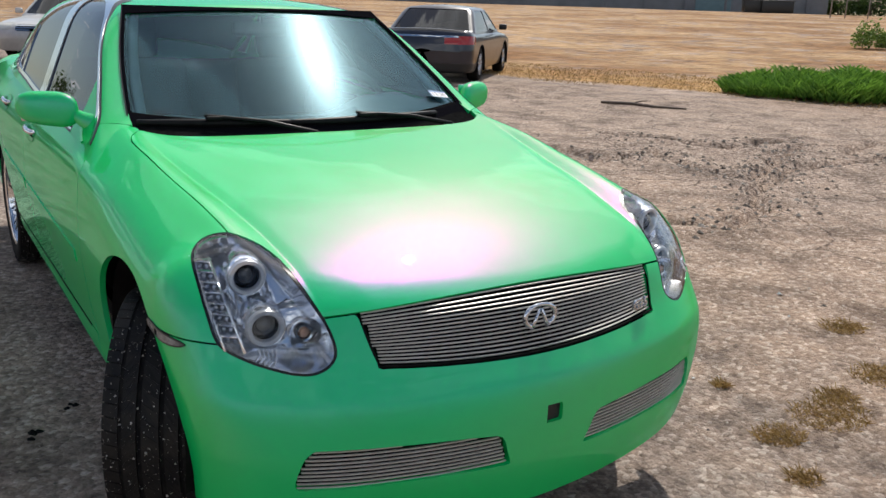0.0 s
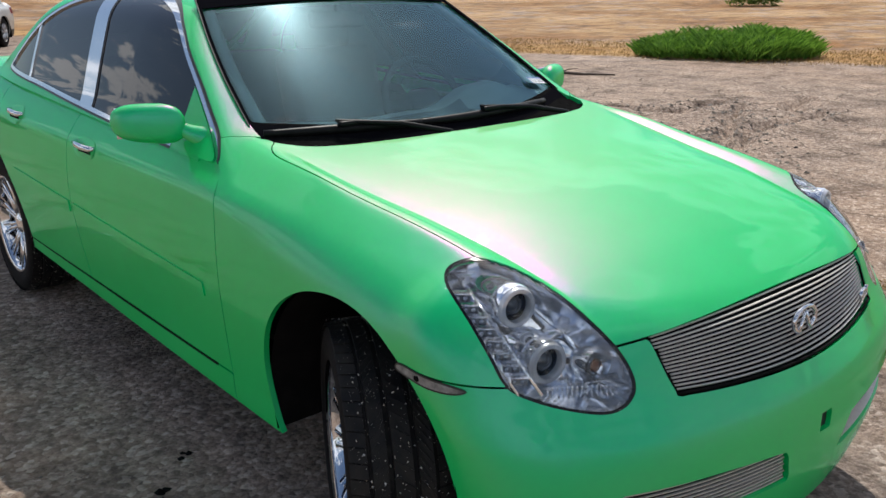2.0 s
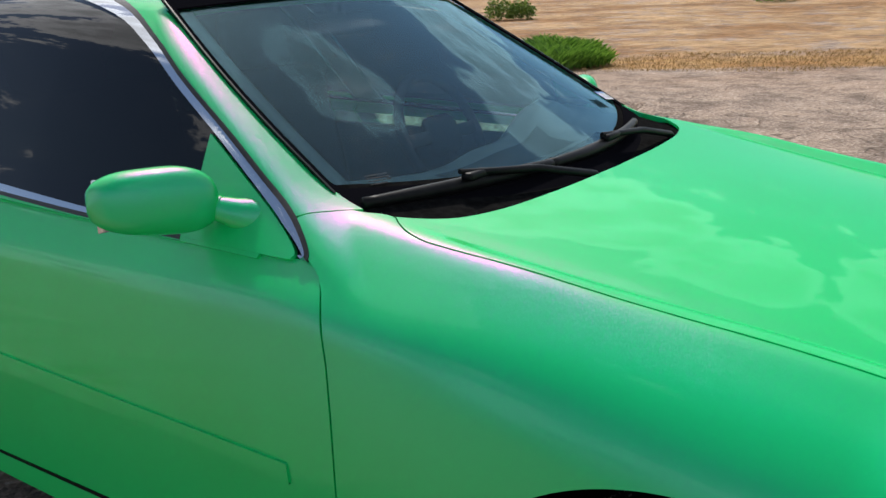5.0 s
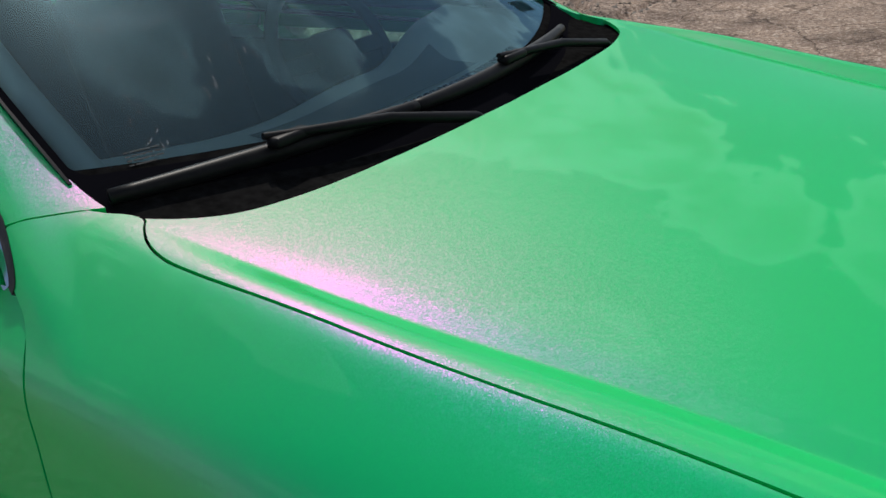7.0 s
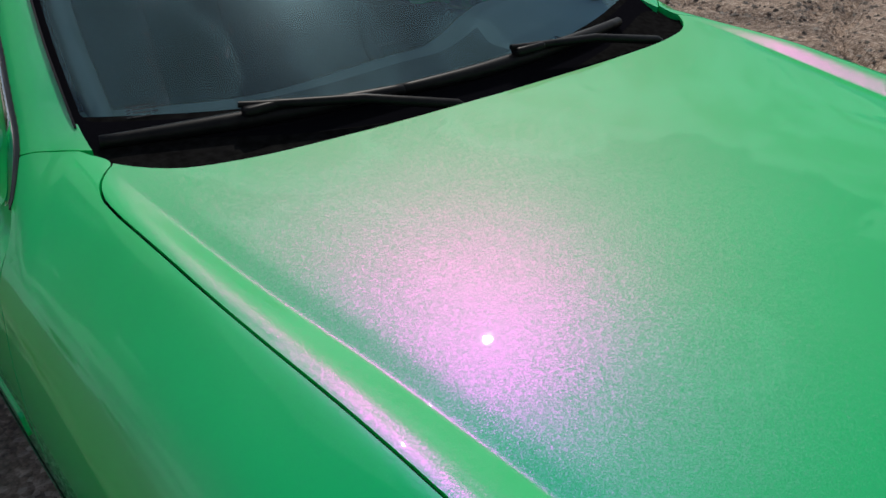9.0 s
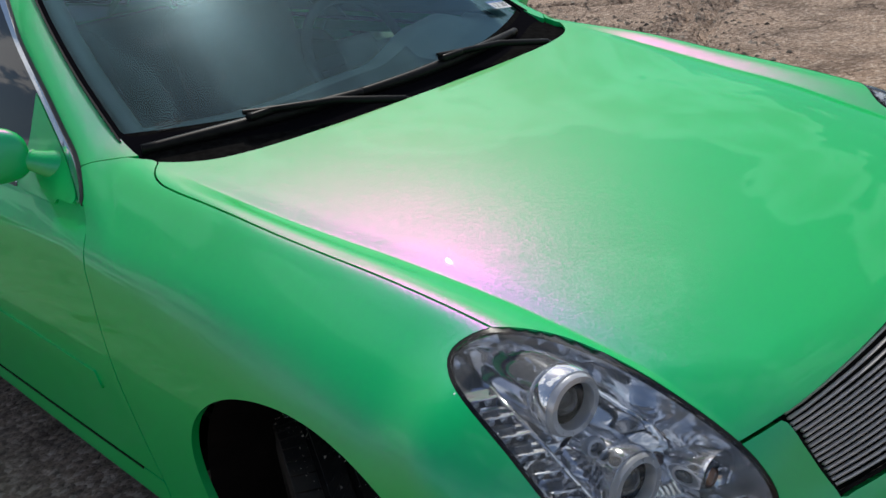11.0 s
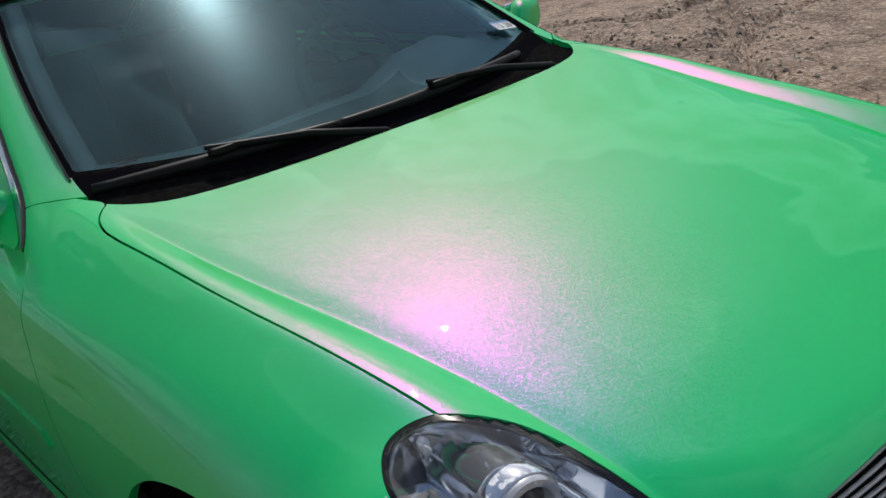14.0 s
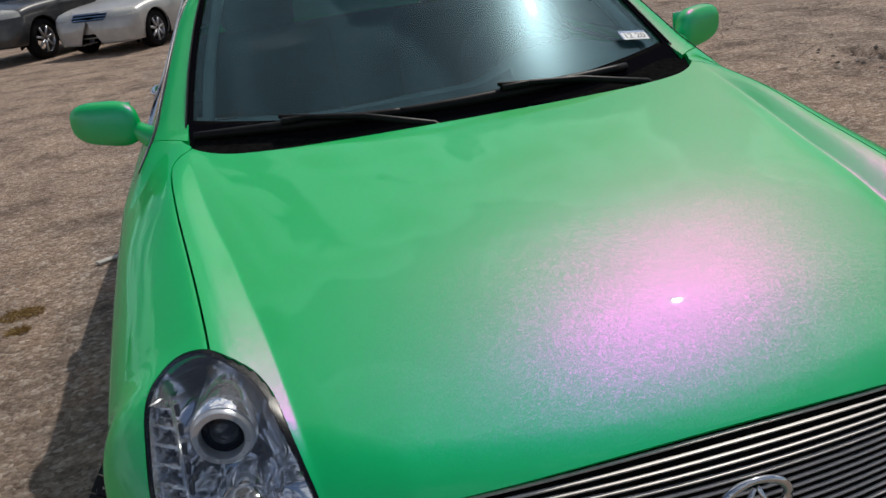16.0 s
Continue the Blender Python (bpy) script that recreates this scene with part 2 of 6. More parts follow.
def ground_mat():
    """Worn asphalt, gravel, bare dirt and dry grass laid out over the lot."""
    m, nt, out = mat_new("lot_ground")
    p = principled(nt, (0.2, 0.2, 0.2), 0.92, 0.0, 0.0, 0.2)
    coord = nt.nodes.new("ShaderNodeTexCoord").outputs["Object"]
    sep = nt.nodes.new("ShaderNodeSeparateXYZ"); nt.links.new(coord, sep.inputs[0])
    fine = noise_node(nt, 24.0, 9, 0.78, coord)
    grit = nt.nodes.new("ShaderNodeTexVoronoi"); grit.inputs["Scale"].default_value = 48.0; nt.links.new(coord, grit.inputs["Vector"])
    big = noise_node(nt, 0.55, 6, 0.6, coord)
    mid = noise_node(nt, 3.5, 7, 0.65, coord)
    asphalt = ramp_node(nt, fine.outputs["Fac"], ((0.33, (0.06, 0.05, 0.043)), (0.5, (0.195, 0.165, 0.142)), (0.66, (0.40, 0.345, 0.30))))
    dirt = ramp_node(nt, fine.outputs["Fac"], ((0.33, (0.12, 0.080, 0.056)), (0.5, (0.285, 0.205, 0.148)), (0.66, (0.47, 0.365, 0.285))))
    straw = ramp_node(nt, fine.outputs["Fac"], ((0.3, (0.16, 0.075, 0.016)), (0.5, (0.36, 0.195, 0.045)), (0.7, (0.50, 0.32, 0.10))))
    pick = nt.nodes.new("ShaderNodeSeparateColor"); nt.links.new(grit.outputs["Color"], pick.inputs[0])
    stones = ramp_node(nt, pick.outputs[0], ((0.0, (0.07, 0.055, 0.045)), (0.55, (0.24, 0.19, 0.15)), (0.8, (0.36, 0.31, 0.26)), (1.0, (0.62, 0.57, 0.50))))
    gravel = mix_rgb(nt, 0.45, dirt.outputs[0], stones.outputs[0])
    tar = mix_rgb(nt, 0.35, asphalt.outputs[0], stones.outputs[0])

    def math_node(op, a, b):
        n = nt.nodes.new("ShaderNodeMath"); n.operation = op
        for i, v in enumerate((a, b)):
            if hasattr(v, "is_output"):
                nt.links.new(v, n.inputs[i])
            else:
                n.inputs[i].default_value = v
        return n.outputs[0]

    def soft(v, lo, hi):
        n = nt.nodes.new("ShaderNodeMapRange"); n.interpolation_type = "SMOOTHSTEP"
        nt.links.new(v, n.inputs[0]); n.inputs[1].default_value, n.inputs[2].default_value = lo, hi
        return n.outputs[0]
    # asphalt apron to the car's right and under it; broken dirt to its left and behind
    away = math_node("ADD", math_node("MULTIPLY", sep.outputs[0], 0.50), math_node("MULTIPLY", sep.outputs[1], -0.10))
    edge = math_node("ADD", away, math_node("MULTIPLY", mid.outputs["Fac"], 1.6))
    col = mix_rgb(nt, soft(edge, 0.9, 1.9), tar, gravel)
    col = mix_rgb(nt, math_node("MULTIPLY", soft(math_node("SUBTRACT", math_node("MULTIPLY", mid.outputs["Fac"], 1.6), sep.outputs[0]), 1.75, 2.5), 0.95), col, gravel)
    # grey worn tarmac strip further off to the left
    strip = math_node("MULTIPLY", soft(math_node("ADD", sep.outputs[0], math_node("MULTIPLY", mid.outputs["Fac"], 3.0)), 5.2, 6.6),
                      soft(math_node("SUBTRACT", 11.5, sep.outputs[0]), 0.0, 2.0))
    greyed = mix_rgb(nt, 0.5, tar, gravel)
    col = mix_rgb(nt, math_node("MULTIPLY", strip, 0.75), col, greyed)
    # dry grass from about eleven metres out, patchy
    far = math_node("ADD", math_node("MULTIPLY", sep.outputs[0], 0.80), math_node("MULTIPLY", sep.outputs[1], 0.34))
    patch = math_node("MULTIPLY", soft(far, 12.5, 13.6), soft(math_node("ADD", math_node("MULTIPLY", mid.outputs["Fac"], 0.6), math_node("MULTIPLY", big.outputs["Fac"], 0.8)), 0.56, 0.70))
    near_band = math_node("MULTIPLY", soft(far, 12.6, 13.2), soft(math_node("SUBTRACT", 16.2, far), 0.0, 1.6))
    col = mix_rgb(nt, math_node("MULTIPLY", math_node("MAXIMUM", math_node("MULTIPLY", patch, 0.75), near_band), 0.75), col, straw.outputs[0])
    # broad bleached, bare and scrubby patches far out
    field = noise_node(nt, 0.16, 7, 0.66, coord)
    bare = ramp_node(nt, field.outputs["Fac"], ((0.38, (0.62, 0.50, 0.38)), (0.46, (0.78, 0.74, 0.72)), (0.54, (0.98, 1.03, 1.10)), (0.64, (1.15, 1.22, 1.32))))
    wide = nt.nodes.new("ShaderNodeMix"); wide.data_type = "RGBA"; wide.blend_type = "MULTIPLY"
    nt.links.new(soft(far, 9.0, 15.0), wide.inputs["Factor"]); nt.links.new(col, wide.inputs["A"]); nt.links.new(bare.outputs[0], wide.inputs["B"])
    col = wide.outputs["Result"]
    # damp, oily and dusty blotches, and hairline cracks in the tarmac
    blot = noise_node(nt, 1.7, 8, 0.72, coord)
    dust = ramp_node(nt, blot.outputs["Fac"], ((0.36, (0.46, 0.42, 0.40)), (0.5, (0.98, 0.93, 0.90)), (0.64, (1.28, 1.20, 1.13))))
    mul = nt.nodes.new("ShaderNodeMix"); mul.data_type = "RGBA"; mul.blend_type = "MULTIPLY"; mul.inputs["Factor"].default_value = 0.95
    nt.links.new(col, mul.inputs["A"]); nt.links.new(dust.outputs[0], mul.inputs["B"])
    warp = nt.nodes.new("ShaderNodeMix"); warp.data_type = "VECTOR"; warp.inputs["Factor"].default_value = 0.25
    wn = noise_node(nt, 2.2, 5, 0.6, coord)
    nt.links.new(coord, warp.inputs["A"]); nt.links.new(wn.outputs["Color"], warp.inputs["B"])
    cell = nt.nodes.new("ShaderNodeTexVoronoi"); cell.feature = "DISTANCE_TO_EDGE"; cell.inputs["Scale"].default_value = 1.5
    nt.links.new(warp.outputs["Result"], cell.inputs["Vector"])
    hair = ramp_node(nt, cell.outputs["Distance"], ((0.0, (0.25, 0.23, 0.22)), (0.012, (1, 1, 1))))
    mul2 = nt.nodes.new("ShaderNodeMix"); mul2.data_type = "RGBA"; mul2.blend_type = "MULTIPLY"
    nt.links.new(math_node("MULTIPLY", soft(sep.outputs[0], 2.6, 4.0), soft(math_node("SUBTRACT", 12.0, sep.outputs[0]), 0.0, 2.0)), mul2.inputs["Factor"])
    nt.links.new(mul.outputs["Result"], mul2.inputs["A"]); nt.links.new(hair.outputs[0], mul2.inputs["B"])
    col = mul2.outputs["Result"]
    lift = nt.nodes.new("ShaderNodeMix"); lift.data_type = "RGBA"; lift.blend_type = "MULTIPLY"; lift.inputs["Factor"].default_value = 1.0
    nt.links.new(col, lift.inputs["A"]); lift.inputs["B"].default_value = (1.24, 1.24, 1.26, 1)
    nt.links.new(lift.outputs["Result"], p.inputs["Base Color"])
    h = math_node("ADD", math_node("MULTIPLY", fine.outputs["Fac"], 0.7), math_node("MULTIPLY", grit.outputs["Distance"], -0.5))
    nt.links.new(bump_node(nt, h, 0.9, 0.02), p.inputs["Normal"])
    nt.links.new(p.outputs[0], out.inputs[0])
    return m


def leaf_mat(name, dark, light):
    m, nt, out = mat_new(name)
    p = principled(nt, light, 0.55, 0.0, 0.0, 0.3)
    geo = nt.nodes.new("ShaderNodeNewGeometry")
    r = ramp_node(nt, geo.outputs["Random Per Island"], ((0.0, dark), (1.0, light)))
    nt.links.new(r.outputs[0], p.inputs["Base Color"])
    tl = nt.nodes.new("ShaderNodeBsdfTranslucent"); nt.links.new(r.outputs[0], tl.inputs[0])
    mix = nt.nodes.new("ShaderNodeMixShader"); mix.inputs[0].default_value = 0.3
    nt.links.new(p.outputs[0], mix.inputs[1]); nt.links.new(tl.outputs[0], mix.inputs[2])
    nt.links.new(mix.outputs[0], out.inputs[0])
    return m


PAINT = pearl_paint("pearl_green_paint")
BLACK = worn("black_plastic", (0.008, 0.008, 0.009), (0.02, 0.02, 0.02), 0.42, scale=60, bump=0.15, bump_scale=900)
GLOSSBLACK = plain("gloss_black", (0.005, 0.005, 0.006), 0.22, spec=0.35)
FRIT = plain("black_glass_edge", (0.006, 0.006, 0.008), 0.3, spec=0.0)
# near-black, so the shade of hollows and gaps is put into the colour
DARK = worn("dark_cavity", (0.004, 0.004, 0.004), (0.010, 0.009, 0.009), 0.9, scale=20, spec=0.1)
RUBBER = worn("tyre_rubber", (0.005, 0.005, 0.006), (0.016, 0.015, 0.014), 0.8, scale=45, bump=0.3, bump_scale=300, spec=0.12)
CHROME = plain("chrome", (0.66, 0.68, 0.72), 0.07, 1.0)
SATIN = worn("brushed_aluminium", (0.54, 0.52, 0.49), (0.64, 0.61, 0.58), 0.45, 0.45, scale=80, bump=0.0)
REFLECTOR = plain("lamp_reflector", (0.93, 0.95, 1.0), 0.08, 0.86)
RINGPLASTIC = plain("frosted_ring", (0.60, 0.62, 0.66), 0.28, 0.45, coat=0.5)
SMOKE = plain("smoked_plastic", (0.16, 0.17, 0.19), 0.25, 0.3)
LENS = plain("projector_lens", (0.03, 0.032, 0.036), 0.03, 0.0, coat=1.0)
AMBER = plain("amber_bulb", (0.50, 0.27, 0.18), 0.12, 0.5, coat=0.5)
COVER = clear_glass("lamp_cover", (0.93, 0.95, 0.96), 1.48)
SHIELD = clear_glass("windshield_glass", (0.72, 0.84, 0.85), 1.45, smear=0.10, rough=0.012, haze=0.013, sheen=(0.46, 0.84, 1.0))
TINT = clear_glass("tinted_side_glass", (0.03, 0.034, 0.04), 1.42)
DASH = worn("dash_vinyl", (0.31, 0.42, 0.39), (0.37, 0.48, 0.45), 0.65, scale=12, bump=0.1, bump_scale=500)
DASHDARK = worn("dash_dark", (0.010, 0.016, 0.020), (0.018, 0.026, 0.032), 0.8, scale=5, bump=0)
SEAT = worn("seat_leather", (0.010, 0.016, 0.022), (0.018, 0.026, 0.034), 0.8, scale=5, bump=0)
WHITE = plain("white_print", (0.75, 0.78, 0.8), 0.5)
BLUEPRINT = plain("blue_print", (0.12, 0.25, 0.5), 0.5)
GROUND = ground_mat()

# ---- geometry helpers ----


def mesh_ob(name, verts, faces, material, parent=None, label="", smooth=True, sharp=0.7):
    bm = bmesh.new()
    vs = [bm.verts.new(v) for v in verts]
    for f in faces:
        try:
            bm.faces.new([vs[i] for i in f])
        except ValueError:
            pass
    return part(name, bm, material, parent, label, smooth, sharp)


def part(name, bm, material, parent=None, label="", smooth=True, sharp=0.7):
    """Link a bmesh as ONE mesh object under a thing or a part."""
    if smooth:
        for f in bm.faces:
            f.smooth = True
        for e in bm.edges:
            if len(e.link_faces) == 2 and e.calc_face_angle(0) > sharp:
                e.smooth = False
    me = bpy.data.meshes.new(name)
    bm.to_mesh(me)
    bm.free()
    me.materials.append(material)
    ob = new(name, me)
    if parent is not None:
        ob.parent = parent
    if label:
        ob["label"] = label
    return ob


def thing(name, label, category, group="", at=(0, 0, 0)):
    ob = new(name)
    ob.location = at
    return tagged(ob, label, category, group)


def grid_faces(nr, nc):
    return [(r * nc + c, r * nc + c + 1, (r + 1) * nc + c + 1, (r + 1) * nc + c) for r in range(nr - 1) for c in range(nc - 1)]


def clip_mesh(verts, faces, val):
    """Keep the part of a mesh where val is above zero, with edges cut where it is zero."""
    verts = [tuple(v) for v in verts]
    cut, out = {}, []
    for f in faces:
        inside = [val[i] > 0 for i in f]
        if all(inside):
            out.append(f)
            continue
        if not any(inside):
            continue
        poly = []
        for k, i in enumerate(f):
            j = f[(k + 1) % len(f)]
            if val[i] > 0:
                poly.append(i)
            if (val[i] > 0) != (val[j] > 0):
                key = (min(i, j), max(i, j))
                if key not in cut:
                    t = val[i] / (val[i] - val[j])
                    cut[key] = len(verts)
                    verts.append(tuple(verts[i][a] + t * (verts[j][a] - verts[i][a]) for a in range(3)))
                poly.append(cut[key])
        if len(poly) > 2:
            out.append(tuple(poly))
    used = sorted({i for f in out for i in f})
    remap = {o: n for n, o in enumerate(used)}
    return np.array([verts[i] for i in used]).reshape(-1, 3), [tuple(remap[i] for i in f) for f in out]


def gradient(fn, P, h=1e-3):
    g = np.stack([fn(*(P + d).T) - fn(*(P - d).T) for d in np.eye(3) * h], 1)
    return g / np.maximum(np.linalg.norm(g, axis=1)[:, None], 1e-9)


def panel(name, verts, faces, fields, material, parent, label="", fn=None, depth=0.014, lift=0.0, sharp=0.6):
    """A body panel: a piece of a surface inside all fields, with its edges folded inwards."""
    V, Fc = np.asarray(verts, float).reshape(-1, 3), faces
    for field in fields:
        if len(V) == 0:
            return None
        V, Fc = clip_mesh(V, Fc, field(V))
    if len(Fc) == 0:
        return None
    N = gradient(fn, V)
    # faces look outwards
    f0 = Fc[len(Fc) // 2]
    if np.dot(np.cross(V[f0[1]] - V[f0[0]], V[f0[2]] - V[f0[0]]), N[f0[0]]) < 0:
        Fc = [f[::-1] for f in Fc]
    V = V + N * lift
    edges = {(a, b) for f in Fc for a, b in zip(f, f[1:] + f[:1])}
    rim = [(a, b) for (a, b) in edges if (b, a) not in edges]
    rim.sort()
    V2, F2, N2 = V.tolist(), list(Fc), N
    if depth:
        on = sorted({i for e in rim for i in e})
        top = {i: len(V2) + k for k, i in enumerate(on)}
        low = {i: len(V2) + len(on) + k for k, i in enumerate(on)}
        out = np.zeros_like(V)
        for a, b in rim:
            n = np.cross(V[b] - V[a], N[a])
            out[a] += n / max(np.linalg.norm(n), 1e-9); out[b] += n / max(np.linalg.norm(n), 1e-9)
        V2 += V[on].tolist() + (V[on] - N[on] * depth).tolist()
        F2 = list(Fc) + [(top[b], top[a], low[a], low[b]) for a, b in rim]
        side_n = out[on] / np.maximum(np.linalg.norm(out[on], axis=1)[:, None], 1e-9)
        N2 = np.vstack([N, side_n, side_n])
    me = bpy.data.meshes.new(name)
    me.from_pydata(V2, [], F2)
    me.polygons.foreach_set("use_smooth", np.ones(len(me.polygons), bool))
    me.normals_split_custom_set_from_vertices(N2.tolist())
    me.materials.append(material)
    ob = new(name, me)
    ob.parent = parent
    if label:
        ob["label"] = label
    return ob


def smooth_loop(pts, n=6):
    """Closed Catmull-Rom loop through a few 2D corners."""
    pts = np.asarray(pts, float)
    out = []
    for k in range(len(pts)):
        p0, p1, p2, p3 = pts[k - 1], pts[k], pts[(k + 1) % len(pts)], pts[(k + 2) % len(pts)]
        for t in np.linspace(0, 1, n, endpoint=False):
            out.append(0.5 * (2 * p1 + (p2 - p0) * t + (2 * p0 - 5 * p1 + 4 * p2 - p3) * t * t + (3 * p1 - p0 - 3 * p2 + p3) * t ** 3))
    return np.array(out)


def inside_loop(loop, a, b):
    """Signed distance to a closed 2D loop, above zero inside."""
    P = np.stack([a, b], 1)
    best, odd = np.full(len(P), 1e9), np.zeros(len(P), bool)
    for p, q in zip(loop, np.roll(loop, -1, 0)):
        d = q - p
        t = np.clip(((P - p) @ d) / max(d @ d, 1e-12), 0, 1)
        best = np.minimum(best, np.hypot(*(P - p - t[:, None] * d).T))
        if q[1] != p[1]:
            cross = ((p[1] > P[:, 1]) != (q[1] > P[:, 1])) & (P[:, 0] < (q[0] - p[0]) * (P[:, 1] - p[1]) / (q[1] - p[1]) + p[0])
            odd ^= cross
    return np.where(odd, best, -best)


def ray_solve(fn, origin, way, reach=1.8, steps=42):
    """The first place along each ray where fn turns above zero, by bisection."""
    lo, hi = np.zeros(len(origin)), np.full(len(origin), reach)
    for _ in range(steps):
        mid = (lo + hi) / 2
        ok = fn(*(origin + mid[:, None] * way).T) < 0
        lo, hi = np.where(ok, mid, lo), np.where(ok, hi, mid)
    return origin + lo[:, None] * way


def add_box(bm, size, m=None, bevel=0.0, seg=2):
    r = bmesh.ops.create_cube(bm, size=1.0)
    vs = r["verts"]
    bmesh.ops.scale(bm, vec=size, verts=vs)
    if bevel:
        es = list({e for v in vs for e in v.link_edges})
        b = bmesh.ops.bevel(bm, geom=es, offset=bevel, segments=seg, affect="EDGES", profile=0.5)
        vs = list({v for f in b["faces"] for v in f.verts} | {v for v in vs if v.is_valid})
    if m is not None:
        bmesh.ops.transform(bm, matrix=m, verts=vs)
    return vs


def add_lathe(bm, profile, seg=32, m=None, closed=False):
    """Revolve (radius, height) pairs round z."""
    rings = []
    for r, z in profile:
        rings.append([bm.verts.new((r * math.cos(2 * math.pi * k / seg), r * math.sin(2 * math.pi * k / seg), z)) for k in range(seg)])
    pairs = list(zip(rings, rings[1:])) + ([(rings[-1], rings[0])] if closed else [])
    for a, b in pairs:
        for k in range(seg):
            bm.faces.new((a[k], a[(k + 1) % seg], b[(k + 1) % seg], b[k]))
    vs = [v for ring in rings for v in ring]
    if m is not None:
        bmesh.ops.transform(bm, matrix=m, verts=vs)
    return rings, vs



def add_tube(bm, pts, radius, seg=10, caps=True):
    """A round bar along points; radius may be a list."""
    pts = [Vector(p) for p in pts]
    rad = radius if isinstance(radius, (list, tuple)) else [radius] * len(pts)
    rings = []
    for k, p in enumerate(pts):
        d = (pts[min(k + 1, len(pts) - 1)] - pts[max(k - 1, 0)]).normalized()
        u = d.cross(Vector((0, 0, 1)))
        u = u.normalized() if u.length > 1e-4 else Vector((1, 0, 0))
        w = d.cross(u)
        rings.append([bm.verts.new(p + rad[k] * (math.cos(2 * math.pi * j / seg) * u + math.sin(2 * math.pi * j / seg) * w)) for j in range(seg)])
    for a, b in zip(rings, rings[1:]):
        for j in range(seg):
            bm.faces.new((a[j], a[(j + 1) % seg], b[(j + 1) % seg], b[j]))
    if caps:
        bm.faces.new(rings[0][::-1]); bm.faces.new(rings[-1])
    return rings


# ---- shape of the green car (its nose faces -y, its right side is -x) ----

def lerp_tab(v, xs, ys):
    """Smooth (cubic) interpolation through a short table."""
    v = np.asarray(v, float); xs = np.asarray(xs, float); ys = np.asarray(ys, float)
    d = np.diff(ys) / np.diff(xs)
    m = np.concatenate([[d[0]], (d[:-1] + d[1:]) / 2, [d[-1]]])
    k = np.clip(np.searchsorted(xs, v) - 1, 0, len(xs) - 2)
    h = xs[k + 1] - xs[k]; t = np.clip((v - xs[k]) / h, 0, 1)
    return ((2*t**3 - 3*t**2 + 1) * ys[k] + (t**3 - 2*t**2 + t) * h * m[k] + (3*t**2 - 2*t**3) * ys[k + 1] + (t**3 - t**2) * h * m[k + 1])

def smax(a, b, k):
    h = np.clip(0.5 + 0.5 * (a - b) / k, 0, 1)
    return b + (a - b) * h + k * h * (1 - h)

def shut_x(y):
    """Half width of the hood at its side seams."""
    return lerp_tab(y, (0.2, 0.42, 0.52, 0.65, 0.8, 0.95, 1.1, 1.18, 1.225, 1.262, 1.288, 1.305, 1.36, 1.40, 1.46), (0.60, 0.637, 0.643, 0.652, 0.6645, 0.677, 0.686, 0.688, 0.685, 0.673, 0.655, 0.640, 0.655, 0.672, 0.700))

def crease_x(y):
    """Half width of the hood at its sharp valley lines."""
    return lerp_tab(y, (0.0, 0.2, 0.3, 0.4, 0.5, 0.6, 0.75, 0.9, 1.0, 1.1, 1.2, 1.3), (0.49, 0.522, 0.535, 0.545, 0.556, 0.570, 0.588, 0.610, 0.623, 0.633, 0.641, 0.647))

def ease(t):
    t = np.clip(t, 0, 1)
    return t * t * (3 - 2 * t)

def soft_over(v, r):
    return 0.5 * (v + np.sqrt(v * v + r * r))

def hood_top(x, y):
    """Crowned middle, a shallow valley inside each seam, and a fender ridge."""
    ax = np.abs(x)
    z = lerp_tab(y, (-0.1, 0.05, 0.115, 0.2, 0.3, 0.35, 0.45, 0.6, 0.8, 1.0, 1.2, 1.4, 1.8, 3.6, 3.9, 4.6, 4.8),
                 (0.63, 0.735, 0.769, 0.808, 0.846, 0.862, 0.889, 0.924, 0.958, 0.985, 1.009, 1.033, 1.04, 1.06, 1.07, 1.05, 1.0))
    xc = crease_x(y)
    fade = ease((1.34 - y) / 0.35) * ease((y - 0.05) / 0.3)
    z = z - 0.025 * np.minimum(ax / xc, 1.1) ** 2.4 * ease((1.35 - y) / 0.6)
    seam = shut_x(np.clip(y, 0.2, 1.2))
    u = soft_over(ax - xc, 0.003)
    roll = 0.11 * soft_over(ax - xc + 0.034, 0.012)
    rise = 0.60 * u - roll - 0.43 * soft_over(u - 0.70 * (seam - xc), 0.014) + 0.17 * soft_over(ax - seam, 0.01)
    fall = (0.58 + 0.24 * ease((y - 0.42) / 0.15)) * soft_over(ax - seam - 0.004 * ease((y - 0.42) / 0.15), 0.018)
    return z + fade * rise - fall * (1 - 0.55 * ease((y - 1.0) / 0.42)) * np.clip((1.6 - y) / 0.3, 0, 1)

def side_w(y, z):
    w = lerp_tab(z, (0.1, 0.2, 0.27, 0.36, 0.5, 0.65, 0.75, 0.83, 0.9, 0.96, 1.02, 1.08),
                 (0.74, 0.775, 0.792, 0.803, 0.824, 0.842, 0.843, 0.836, 0.822, 0.782, 0.742, 0.70))
    q = lerp_tab(y, (-0.1, 0.3, 0.6, 1.0, 2.4, 3.6, 4.3, 4.8), (0.95, 0.975, 0.99, 1.0, 1.005, 1.0, 0.975, 0.94))
    return w * q

def nose_y(x, z):
    b = lerp_tab(z, (0.1, 0.2, 0.3, 0.37, 0.47, 0.56, 0.61, 0.65, 0.7, 0.757, 0.8, 0.9),
                 (0.07, 0.035, 0.003, -0.012, -0.022, -0.012, 0.018, 0.044, 0.068, 0.096, 0.13, 0.2))
    return b + 0.32 * x * x + 0.35 * np.maximum(np.abs(x) - 0.45, 0) ** 2

